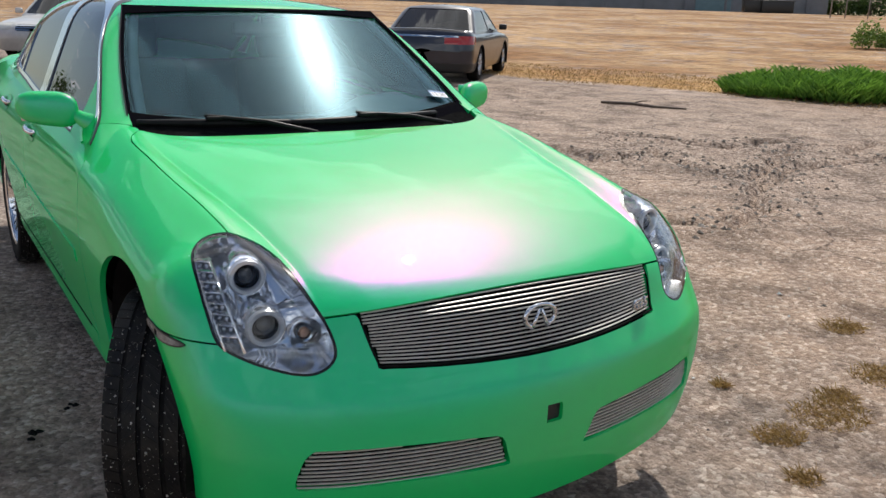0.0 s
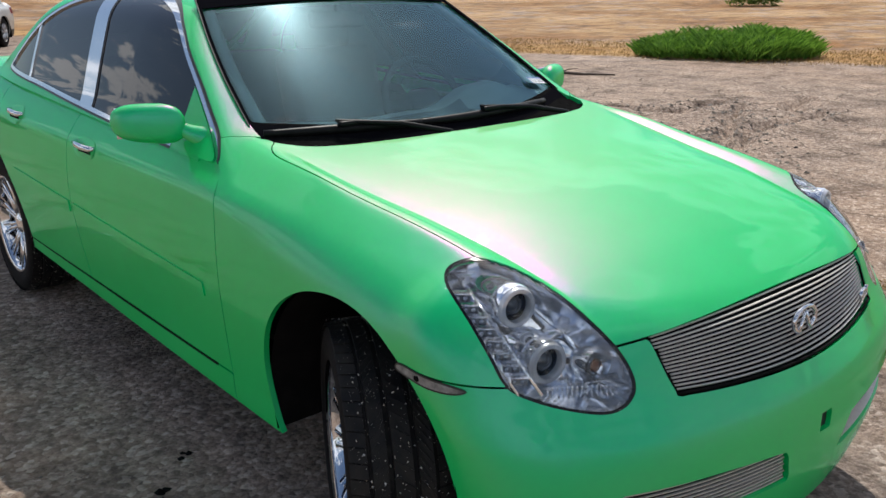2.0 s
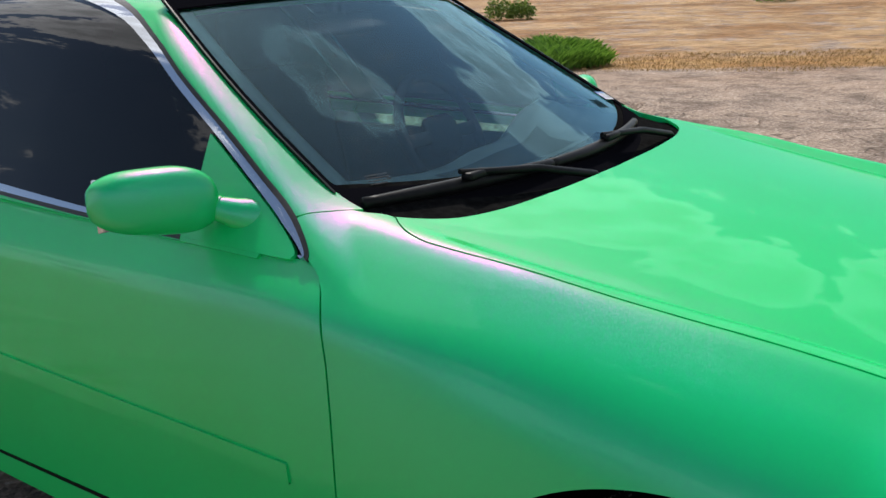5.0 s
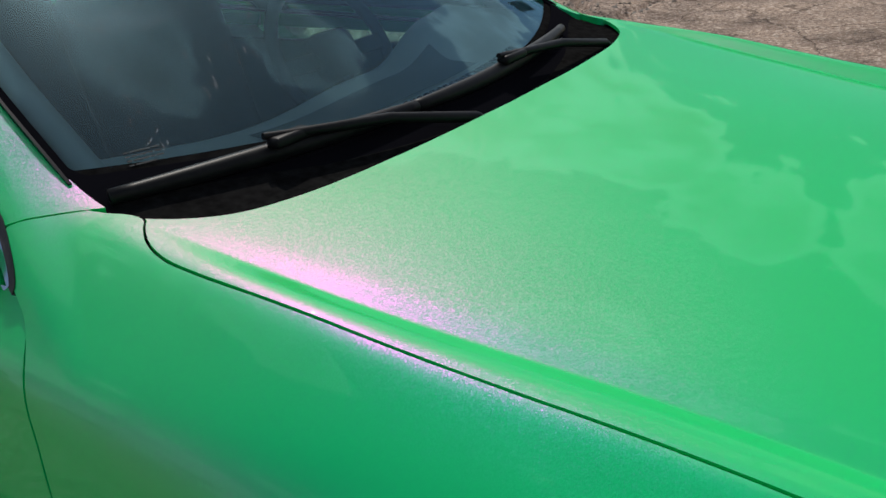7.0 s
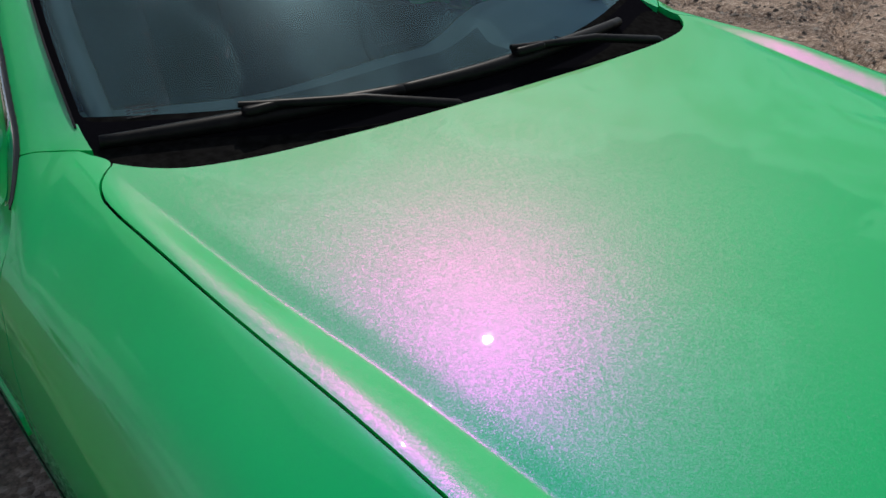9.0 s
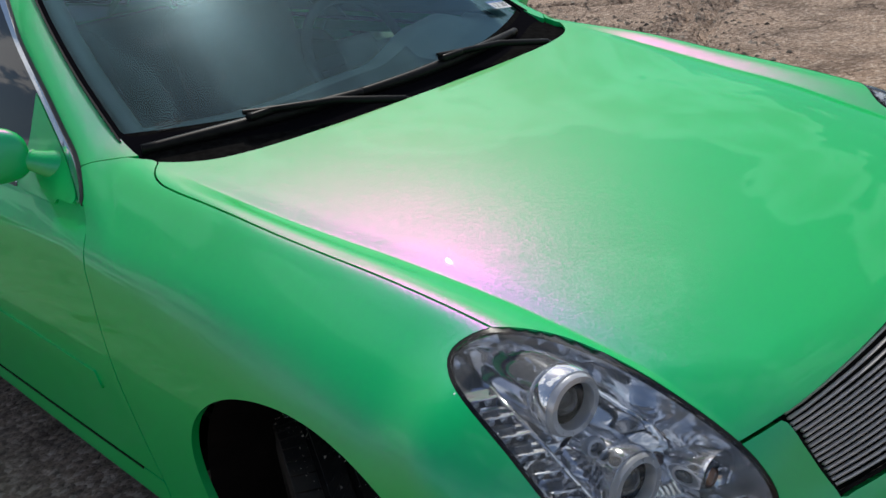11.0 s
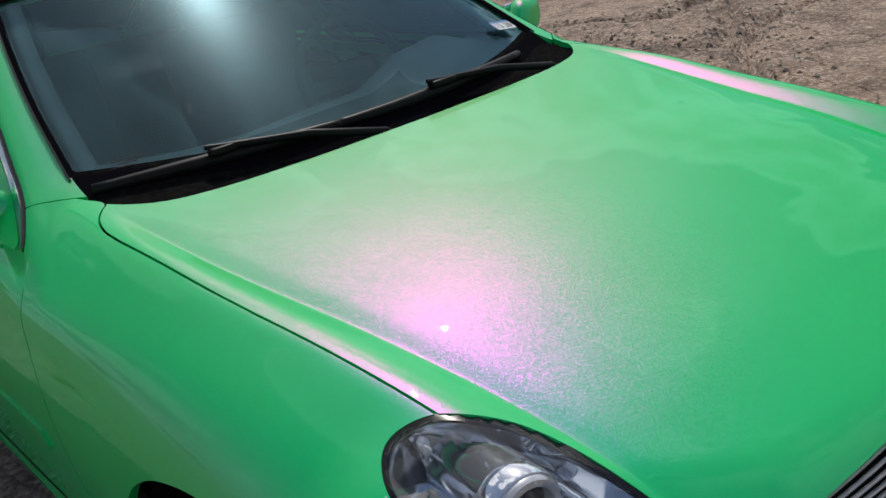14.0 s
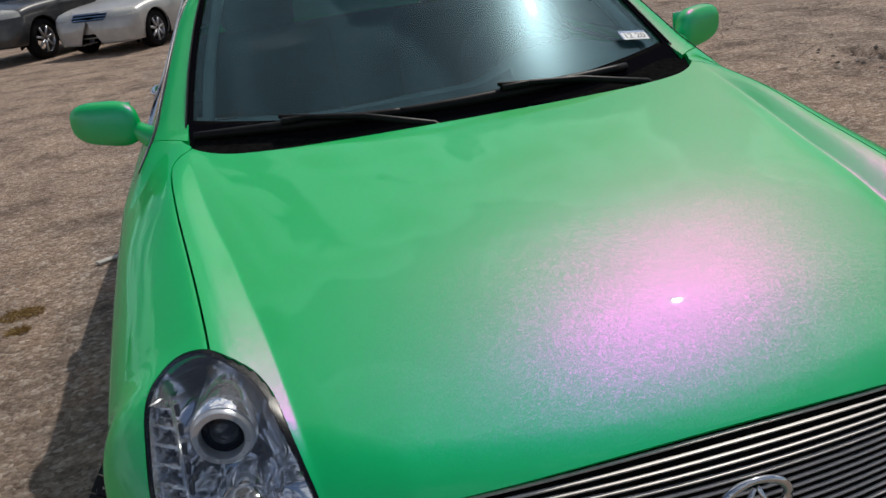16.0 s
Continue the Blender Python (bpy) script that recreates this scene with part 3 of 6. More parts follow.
def F(x, y, z):
    """Lower body: below zero inside."""
    a = smax(z - hood_top(x, y), np.abs(x) - side_w(y, z), 0.10)
    k = 0.04 + 0.08 * np.clip((np.abs(x) - 0.42) / 0.25, 0, 1)
    a = smax(a, nose_y(x, z) - y, k)
    return smax(a, y - 4.72 - 0.0 * z + 0.18 * x * x, 0.15)

def roof_z(x, y):
    z = lerp_tab(y, (1.2, 1.9, 2.3, 2.7, 3.1, 3.5, 4.0), (1.30, 1.405, 1.442, 1.452, 1.442, 1.405, 1.31))
    return z - 0.13 * x * x

def side_g(y, z):
    w = 0.790 - 0.48 * (z - 0.96) - 0.12 * np.maximum(z - 1.1, 0) ** 2
    return w - 0.022 * np.clip((2.2 - y) / 0.8, 0, 2) ** 1.4 - 0.05 * np.clip((y - 3.2) / 0.7, 0, 2) ** 1.5

def shield_y(x, z):
    return 1.25 + 1.75 * (z - 1.02) + 0.30 * x * x

def rear_y(x, z):
    return 3.98 - 1.9 * (z - 1.05) - 0.30 * x * x

def FG(x, y, z):
    """Cabin above the belt line."""
    a = smax(z - roof_z(x, y), np.abs(x) - side_g(y, z), 0.09)
    a = smax(a, shield_y(x, z) - y, 0.035)
    return smax(a, y - rear_y(x, z), 0.05)


def FU(x, y, z):
    """Fender and cabin flowing into each other at the pillar foot."""
    return -smax(-F(x, y, z), -smax(FG(x, y, z) + 0.006, 0.93 - z, 0.06), 0.05)


# ---- the green car ----
COWL = worn("weathered_cowl_plastic", (0.006, 0.006, 0.006), (0.014, 0.014, 0.014), 0.95, scale=60, bump=0.3, bump_scale=500, spec=0.0)
WHEEL_F, WHEEL_R, ARCH_R, ARCH_Z = 0.74, 3.62, 0.377, 0.395


def ax(V):
    return np.abs(V[:, 0])


def cowl_y(x):
    return lerp_tab(np.abs(x), (0.0, 0.3, 0.5, 0.58, 0.63, 0.66, 0.69, 0.72), (1.178, 1.187, 1.212, 1.243, 1.292, 1.345, 1.42, 1.5))


def nose_edge_z(x):
    """Height of the hood's front edge over the grille, running on to the lamps."""
    return 0.771 - 0.10 * x * x


def door_front_y(z):
    return lerp_tab(z, (0.3, 0.45, 0.62, 0.75, 0.85, 0.92, 0.955, 0.977, 1.0, 1.023, 1.06), (1.345, 1.322, 1.298, 1.295, 1.307, 1.331, 1.358, 1.392, 1.417, 1.444, 1.49))


def pillar_foot(V):
    """The seam that runs across the foot of the windshield pillar."""
    return 1.388 + 0.89 * (ax(V) - 0.674)


LAMP_LOOP = smooth_loop([(-.339 * a + .339 * y + .877 * z, .707 * (a + y)) for a, y, z in (
    (.643, .458, .889), (.603, .402, .875), (.576, .336, .849), (.553, .27, .809), (.530, .197, .753), (.516, .158, .706), (.516, .138, .665),
    (.545, .136, .637), (.592, .152, .630), (.657, .195, .645), (.71, .238, .667), (.741, .274, .692), (.752, .314, .750), (.753, .369, .803),
    (.752, .427, .850), (.742, .458, .871), (.718, .478, .884), (.68, .479, .889))], 4)


def lamp_in(V):
    return inside_loop(LAMP_LOOP, -.339 * ax(V) + .339 * V[:, 1] + .877 * V[:, 2], .707 * (ax(V) + V[:, 1]))


GRILLE_LOOP = smooth_loop([(-.447, .742), (-.425, .645), (-.405, .636), (-.2, .626), (0, .622), (.2, .626), (.405, .636), (.425, .645), (.447, .742), (.437, .752), (.2, .768), (0, .772), (-.2, .768), (-.437, .752)], 3)
SLOT_LOOP = smooth_loop([(.622, .364), (.612, .43), (.592, .461), (.56, .466), (.36, .462), (.18, .450), (.145, .436), (.13, .40), (.117, .362), (.14, .357), (.36, .364), (.58, .362)], 3)
SIDE_LOOP = smooth_loop([(1.390, .976), (1.446, 1.024), (1.535, 1.078), (1.65, 1.150), (1.786, 1.230), (1.915, 1.308), (2.08, 1.372), (2.36, 1.418), (2.7, 1.414), (3.05, 1.372), (3.33, 1.268), (3.53, 1.115), (3.5, 1.072), (3.0, 1.042), (2.5, 1.012), (1.9, .984), (1.55, .974), (1.42, .971)], 4)


def polar_grid(fn, ys, eps, zc, side):
    """Points of a skin on rays from the middle line, section by section."""
    yy, ee = np.meshgrid(ys, eps, indexing="ij")
    o = np.stack([np.zeros(yy.size), yy.ravel(), np.full(yy.size, zc)], 1)
    w = np.stack([side * np.cos(ee.ravel()), np.zeros(yy.size), np.sin(ee.ravel())], 1)
    return ray_solve(fn, o, w), grid_faces(len(ys), len(eps))


def plan_grid(fn, phis, zs, yc):
    """Points of a skin on level rays that fan out forwards from one upright line."""
    pp, zz = np.meshgrid(phis, zs, indexing="ij")
    o = np.stack([np.zeros(pp.size), np.full(pp.size, yc), zz.ravel()], 1)
    w = np.stack([np.sin(pp.ravel()), -np.cos(pp.ravel()), np.zeros(pp.size)], 1)
    return ray_solve(fn, o, w, 2.4), grid_faces(len(phis), len(zs))


def top_grid(fn, xs, ys, z0):
    xx, yy = np.meshgrid(xs, ys, indexing="ij")
    o = np.stack([xx.ravel(), yy.ravel(), np.full(xx.size, z0)], 1)
    return ray_solve(fn, o, np.tile((0, 0, 1.0), (xx.size, 1)), 1.2), grid_faces(len(xs), len(ys))


def arch(V, yc, r=ARCH_R):
    return np.hypot(V[:, 1] - yc, V[:, 2] - ARCH_Z) - r


def sill_low(V):
    return V[:, 2] - (0.262 + 0.02 * (V[:, 1] - 1.12))


def belt(V):
    return (0.968 + 0.033 * (V[:, 1] - 1.4)) - V[:, 2]


car = thing("sedan", "parked four-door sedan in bright pearl green with pink sheen", "car")
G = 0.002

# hood
ys = np.linspace(0.04, 1.36, 112)
steps = np.concatenate([np.linspace(0, 0.96, 34), (0.975, 0.985, 0.991, 0.995, 0.998, 1.0)])
rows = np.array([np.concatenate([xc * steps, xc + np.array((0.0012, 0.003, 0.006, 0.01)), np.linspace(xc + 0.015, shut_x(y) + 0.012, 16)]) for y, xc in zip(ys, crease_x(ys))])
xx = np.concatenate([-rows[:, :0:-1], rows], 1).T
V = ray_solve(F, np.stack([xx.ravel(), np.tile(ys, len(xx)), np.full(xx.size, 0.35)], 1), np.tile((0, 0, 1.0), (xx.size, 1)), 1.2)
Fc = grid_faces(len(xx), len(ys))
panel("hood", V, Fc, [lambda V: shut_x(V[:, 1]) - G - ax(V), lambda V: cowl_y(V[:, 0]) - V[:, 1],
                      lambda V: V[:, 2] - nose_edge_z(V[:, 0]) + 9 * np.maximum(V[:, 1] - 0.3, 0), lambda V: -lamp_in(V) - 0.004], PAINT, car, "green hood with pink pearl sheen", F, 0.007)

# front bumper
V, Fc = plan_grid(F, np.radians(np.linspace(-80, 80, 241)), np.linspace(0.19, 0.84, 100), 0.9)
hole = lambda V: np.maximum(np.abs(V[:, 0] - 0.002) - 0.024, np.abs(V[:, 2] - 0.475) - 0.024)
panel("front_bumper", V, Fc, [lambda V: nose_edge_z(V[:, 0]) - 2 * G - V[:, 2],
                              lambda V: np.maximum(0.684 - V[:, 2], 0.53 - ax(V)), lambda V: -lamp_in(V) - 0.004,
                              lambda V: -inside_loop(GRILLE_LOOP, V[:, 0], V[:, 2]) - 0.004, lambda V: np.maximum(0.735 - V[:, 2], ax(V) - 0.436),
                              lambda V: -inside_loop(SLOT_LOOP, ax(V), V[:, 2]),
                              lambda V: hole(V), lambda V: arch(V, WHEEL_F), lambda V: V[:, 2] - 0.215 - 0.03 * ax(V),
                              lambda V: 0.74 - V[:, 1]], PAINT, car, "", F, 0.03)
# black plate just behind the hole; its colour stands for the hole's shade
bm = bmesh.new()
add_box(bm, (0.07, 0.004, 0.07), pose(0.002, -0.008, 0.475))
part("tow_hole_shade", bm, BLACK, car)

# sides: fender, doors, quarter, sill
for side in (-1, 1):
    ys = np.concatenate([np.linspace(0.2, 1.3, 110), np.linspace(1.308, 1.50, 28)])
    V, Fc = polar_grid(FU, ys, np.radians(np.linspace(-30, 62, 170)), 0.52, side)
    panel("fender", V, Fc, [lambda V: ax(V) - shut_x(V[:, 1]) - G, lambda V: -lamp_in(V) - 0.004,
                            lambda V: np.maximum(V[:, 2] - 0.688, V[:, 1] - 0.8), lambda V: arch(V, WHEEL_F), sill_low,
                            lambda V: np.minimum(door_front_y(V[:, 2]), pillar_foot(V)) - G - V[:, 1]], PAINT, car, "", FU, 0.016)
    ys = np.linspace(1.28, 4.72, 180)
    V, Fc = polar_grid(F, ys, np.radians(np.linspace(-30, 42, 90)), 0.52, side)
    seam_r = lambda z: 2.485 + 0.06 * np.maximum(z - 0.64, 0) ** 1.2
    sillgap = lambda V: 0.36 - 0.004 * (V[:, 1] - 1.35) - V[:, 2]
    panel("front_door", V, Fc, [lambda V: V[:, 1] - door_front_y(V[:, 2]) - G, lambda V: seam_r(V[:, 2]) - G - V[:, 1], belt,
                                lambda V: -sillgap(V) - 0.004], PAINT, car, "", F, 0.035)
    panel("rear_door", V, Fc, [lambda V: V[:, 1] - seam_r(V[:, 2]) - G, belt, lambda V: -sillgap(V) - 0.004, lambda V: arch(V, WHEEL_R, 0.39),
                               lambda V: 3.46 - V[:, 1]], PAINT, car, "", F, 0.035)
    panel("side_sill", V, Fc, [lambda V: sillgap(V) - 0.003, sill_low, lambda V: arch(V, WHEEL_R), lambda V: V[:, 1] - door_front_y(V[:, 2]) - G,
                               lambda V: 3.4 - V[:, 1]], PAINT, car, "", F, 0.03)
    panel("rear_quarter", V, Fc, [lambda V: np.maximum(V[:, 1] - 3.464, 0.388 - np.hypot(V[:, 1] - WHEEL_R, V[:, 2] - ARCH_Z)), lambda V: arch(V, WHEEL_R),
                                  lambda V: belt(V) + 3 * np.maximum(V[:, 1] - 3.5, 0), sill_low], PAINT, car, "", F, 0.016)
    # the gap's shade, drawn as a dark strip on the panel face
    panel("sill_gap_shade", V, Fc, [lambda V: 0.0055 - np.abs(sillgap(V)), lambda V: V[:, 1] - 1.43, lambda V: 3.27 - V[:, 1]], DARK, car, "near-black strip standing in for the shaded gap along the door bottoms", F, 0.004, 0.0015)
    # raised rub strip along the doors
    strip = lambda V: 0.021 - np.abs(V[:, 2] - (0.612 + 0.030 * (V[:, 1] - 1.35)))
    panel("rub_strip", V, Fc, [strip, lambda V: V[:, 1] - 1.40, lambda V: 2.46 - V[:, 1]], PAINT, car, "", F, 0.006, 0.0045)
    panel("rub_strip", V, Fc, [strip, lambda V: V[:, 1] - 2.51, lambda V: 3.2 - V[:, 1]], PAINT, car, "", F, 0.006, 0.0045)
    # side marker in the bumper seam
    V, Fc = plan_grid(F, np.radians(np.linspace(40, 80, 90) * side), np.linspace(0.62, 0.72, 40), 0.9)
    loop = smooth_loop([(.498, .691), (.512, .676), (.48, .668), (.42, .662), (.36, .664), (.332, .674), (.36, .681), (.43, .686)], 3)
    panel("side_marker", V, Fc, [lambda V: inside_loop(loop, V[:, 1], V[:, 2]) - 0.0022], worn("marker_lens", (0.10, 0.10, 0.10), (0.30, 0.30, 0.29), 0.2, 0.0, 40, 0.6, 420, 0.1, 0.4), car, "clear ribbed side marker lamp", F, 0.01, 0.003)
    panel("marker_rim", V, Fc, [lambda V: inside_loop(loop, V[:, 1], V[:, 2]) + 0.001, lambda V: 0.0024 - inside_loop(loop, V[:, 1], V[:, 2])], BLACK, car, "", F, 0.006, 0.0035)
    panel("marker_socket", V, Fc, [lambda V: 0.0075 - np.hypot(V[:, 1] - 0.445, V[:, 2] - 0.6745)], DARK, car, "", F, 0.004, 0.0042)
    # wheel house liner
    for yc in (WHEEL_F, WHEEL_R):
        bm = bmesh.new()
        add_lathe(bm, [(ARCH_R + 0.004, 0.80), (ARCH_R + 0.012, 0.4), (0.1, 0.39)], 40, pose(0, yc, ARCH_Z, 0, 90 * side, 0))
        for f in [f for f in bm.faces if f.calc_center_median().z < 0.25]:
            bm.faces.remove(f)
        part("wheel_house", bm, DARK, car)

# cabin shell: roof and pillars, cut for the windows
ys = np.linspace(1.22, 4.0, 190)


def shield_half(z):
    return lerp_tab(z, (0.9, 1.0, 1.06, 1.16, 1.26, 1.38, 1.45), (0.69, 0.655, 0.640, 0.613, 0.576, 0.520, 0.49))


def shield_in(V):
    """Above zero on the windshield opening."""
    front = 0.03 - (V[:, 1] - shield_y(V[:, 0], V[:, 2]))
    return np.minimum(np.minimum(shield_half(V[:, 2]) - ax(V), 1.386 - 0.02 * (V[:, 0] / 0.5) ** 2 - V[:, 2]), front)


def rear_in(V):
    return np.minimum(np.minimum(0.52 - ax(V), 1.36 - V[:, 2]), 0.03 - (rear_y(V[:, 0], V[:, 2]) - V[:, 1]))


Vc, Fcc = polar_grid(FU, ys, np.radians(np.linspace(0, 180, 181)), 0.9, 1)
panel("roof_shell", Vc, Fcc, [lambda V: -shield_in(V), lambda V: -rear_in(V), lambda V: -inside_loop(SIDE_LOOP, V[:, 1], V[:, 2]),
                                    lambda V: V[:, 2] - 0.960 - 0.033 * (V[:, 1] - 1.4), lambda V: V[:, 1] - pillar_foot(V) - G], PAINT, car, "", FU, 0.02)
# windshield and its black border
xs, zs = np.linspace(-0.70, 0.70, 70), np.linspace(0.985, 1.40, 50)
xx, zz = np.meshgrid(xs, zs, indexing="ij")
Vw = np.stack([xx.ravel(), shield_y(xx.ravel(), zz.ravel()) + 0.012, zz.ravel()], 1)
Fw = grid_faces(70, 50)
S_FN = lambda x, y, z: shield_y(x, z) - y
glass = panel("windshield", Vw, Fw, [lambda V: shield_half(V[:, 2]) + 0.006 - ax(V), lambda V: 1.392 - V[:, 2]], SHIELD, car, "dusty tinted windshield with dried streaks", S_FN, 0.0)
border = lambda V: np.maximum(np.maximum(ax(V) - shield_half(V[:, 2]) + 0.010, V[:, 2] - 1.382 + 0.02 * (V[:, 0] / 0.5) ** 2), 1.018 + 0.03 * (V[:, 0] / 0.6) ** 2 - V[:, 2])
panel("windshield_border", Vw, Fw, [lambda V: shield_half(V[:, 2]) + 0.004 - ax(V), lambda V: 1.39 - V[:, 2], border], FRIT, car, "", S_FN, 0.004, 0.006)
for sg in (-1, 1):
    panel("windshield_trim", Vw, Fw, [lambda V: shield_half(V[:, 2]) + 0.0042 - ax(V), lambda V: 1.389 - V[:, 2], lambda V: ax(V) - shield_half(V[:, 2]) - 0.0005, lambda V: V[:, 2] - 1.045, lambda V: V[:, 0] * sg], GLOSSBLACK, car, "thin dark strip beside the glass", S_FN, 0.004, 0.010)
Vr = Vw.copy(); Vr[:, 1] = rear_y(xx.ravel(), zz.ravel()) - 0.01
panel("rear_window", Vr, Fw, [lambda V: 0.53 - ax(V), lambda V: 1.365 - V[:, 2]], TINT, car, "", lambda x, y, z: y - rear_y(x, z), 0.0)

for side in (-1, 1):
    V, Fc = polar_grid(FU, np.linspace(1.34, 3.6, 200), np.radians(np.linspace(0, 50, 90)), 0.9, side)
    dlo = lambda V: inside_loop(SIDE_LOOP, V[:, 1], V[:, 2])
    pillar = lambda V: np.abs(V[:, 1] - (2.462 + 0.52 * (V[:, 2] - 1.04)))
    sail = lambda V: 1.685 - V[:, 1]
    panel("window_trim", V, Fc, [lambda V: dlo(V) - 0.001, lambda V: 0.0145 * np.clip((V[:, 2] - 0.955) / 0.06, 0.3, 1) - dlo(V), lambda V: np.maximum(V[:, 1] - 1.68, V[:, 2] - 0.972 - 0.55 * (V[:, 1] - 1.40))], CHROME, car, "polished chrome window surround", FU, 0.012, 0.003)
    panel("window_seal", V, Fc, [lambda V: dlo(V) + 0.006, lambda V: 0.002 - dlo(V), lambda V: np.maximum(V[:, 1] - 1.68, V[:, 2] - 0.978 - 0.55 * (V[:, 1] - 1.40))], BLACK, car, "", FU, 0.006, 0.0015)
    panel("pillar_cover", V, Fc, [lambda V: dlo(V) - 0.0135, lambda V: 0.062 - pillar(V), lambda V: pillar(V) - 0.0012 + np.abs(V[:, 2]) * 0], CHROME, car, "polished chrome door pillar cover", FU, 0.01, 0.002)
    panel("sail_panel", V, Fc, [lambda V: dlo(V) + 0.002 - 0.0235 * np.clip((V[:, 2] - 0.964 - 0.55 * (V[:, 1] - 1.40)) / 0.016, 0, 1), lambda V: sail(V)], PAINT, car, "", FU, 0.01, 0.001)
    panel("front_window", V, Fc, [lambda V: dlo(V) - 0.010, lambda V: -sail(V) + 0.004, lambda V: pillar(V) - 0.058, lambda V: 2.462 + 0.52 * (V[:, 2] - 1.04) - V[:, 1]], TINT, car, "dark tinted window", FU, 0.0, -0.004)
    panel("rear_window_side", V, Fc, [lambda V: dlo(V) - 0.010, lambda V: pillar(V) - 0.058, lambda V: V[:, 1] - 2.462 - 0.52 * (V[:, 2] - 1.04)], TINT, car, "dark tinted window", FU, 0.0, -0.004)
    panel("quarter_bar", V, Fc, [lambda V: dlo(V) - 0.010, lambda V: 0.014 - np.abs(V[:, 1] - (3.185 + 0.5 * (V[:, 2] - 1.06)))], CHROME, car, "", FU, 0.01, 0.001)
    # black seam between the two halves of the pillar cover
    panel("pillar_seal", V, Fc, [lambda V: dlo(V) - 0.010, lambda V: 0.07 - pillar(V)], BLACK, car, "", FU, 0.004, -0.002)

# deck behind the cabin, tail
V, Fc = top_grid(F, np.linspace(-0.78, 0.78, 60), np.linspace(3.4, 4.66, 50), 0.6)
panel("boot_lid", V, Fc, [lambda V: 0.74 - ax(V), lambda V: V[:, 1] - 3.8, lambda V: 4.62 - V[:, 1]], PAINT, car, "", F, 0.02)
# floor slabs, and end walls added to keep light out of the hollow shell
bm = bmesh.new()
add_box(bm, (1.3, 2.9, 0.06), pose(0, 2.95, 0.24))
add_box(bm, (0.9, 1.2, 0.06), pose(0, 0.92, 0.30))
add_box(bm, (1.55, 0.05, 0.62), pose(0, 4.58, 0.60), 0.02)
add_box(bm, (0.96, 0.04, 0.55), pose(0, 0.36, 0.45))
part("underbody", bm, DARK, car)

# cowl tray between the hood and the glass
xs, vs_ = np.linspace(-0.69, 0.69, 70), np.linspace(0, 1, 8)
rows = []
for x in xs:
    y0 = float(cowl_y(x)) - 0.02
    z0 = float(hood_top(x, y0)) - 0.012
    z1 = 1.022 + 0.03 * (x / 0.6) ** 2
    y1 = float(shield_y(x, z1)) + 0.02
    for v in vs_:
        rows.append((x, y0 + v * (max(y1, y0 + 0.03) - y0), z0 - 0.014 * math.sin(math.pi * v) + v * (z1 + 0.006 - z0)))
mesh_ob("cowl_tray", rows, grid_faces(70, 8), COWL, car, "black plastic cowl under the wipers")

# billet grille: level bars that follow the nose, backed by a near-black tray that stands in for the shaded depth


def bar_z(x, k):
    """Height of a grille bar: k runs from the lower to the upper edge of the opening."""
    lo = 0.6215 + 0.09 * x * x
    return lo + k * (0.772 - 0.10 * x * x - lo)


def billet(name, parent, loop, zs, x_of, half, mat, sgn=1):
    """One flat bar of a billet grille as a bent strip."""
    for z in zs:
        xs = np.linspace(-0.65, 0.65, 131) if sgn == 0 else np.linspace(0.08, 0.66, 80)
        zf = (lambda x: bar_z(x, z)) if sgn == 0 else (lambda x: np.full(len(x), z))
        keep = xs[inside_loop(loop, xs, zf(xs)) > 0.004]
        if len(keep) < 4:
            continue
        keep = np.linspace(keep[0], keep[-1], 28)
        px_ = keep if sgn == 0 else keep * sgn
        zz_ = zf(keep)
        y = ray_solve(F, np.stack([px_, np.full(28, 0.7), zz_], 1), np.tile((0, -1.0, 0), (28, 1)))[:, 1] + 0.008
        verts, faces = [], []
        for a, b, h in zip(px_, y, zz_):
            verts += [(a, b, h - half), (a, b - 0.001, h + half * 0.6), (a, b + 0.0012, h + half), (a, b + 0.004, h + half * 0.8), (a, b + 0.004, h - half)]
        for k in range(27):
            for j in range(5):
                faces.append((k * 5 + j, k * 5 + (j + 1) % 5, (k + 1) * 5 + (j + 1) % 5, (k + 1) * 5 + j))
        faces += [tuple(range(5)), tuple(range(27 * 5, 28 * 5))]
        mesh_ob(name, verts, faces, mat, parent, "", False)


def back_tray(name, loop, sgn, parent):
    xs, zs = (np.linspace(-0.5, 0.5, 60) if sgn == 0 else np.linspace(0.1, 0.64, 50) * sgn), np.linspace(0.34, 0.79, 60)
    xx, zz = np.meshgrid(xs, zs, indexing="ij")
    V = ray_solve(F, np.stack([xx.ravel(), np.full(xx.size, 0.7), zz.ravel()], 1), np.tile((0, -1.0, 0), (xx.size, 1)))
    V[:, 1] += 0.026
    return panel(name, V, grid_faces(len(xs), len(zs)), [lambda V: inside_loop(loop, V[:, 0] if sgn == 0 else V[:, 0] * sgn, V[:, 2]) + 0.012], DARK, parent, "", F, 0.0)


grille = tagged(back_tray("grille", GRILLE_LOOP, 0, car), "aluminium billet grille on black")
billet("grille_bar", grille, GRILLE_LOOP, np.linspace(0.045, 0.94, 16), None, 0.0018, SATIN, 0)
for sgn in (-1, 1):
    low = tagged(back_tray("lower_grille", SLOT_LOOP, sgn, car), "narrow billet grille in the bumper slot")
    billet("grille_bar", low, SLOT_LOOP, np.linspace(0.366, 0.459, 10), None, 0.0022, SATIN, sgn)
# black rim round the grille opening
rimv = GRILLE_LOOP
bm = bmesh.new()
ring = []
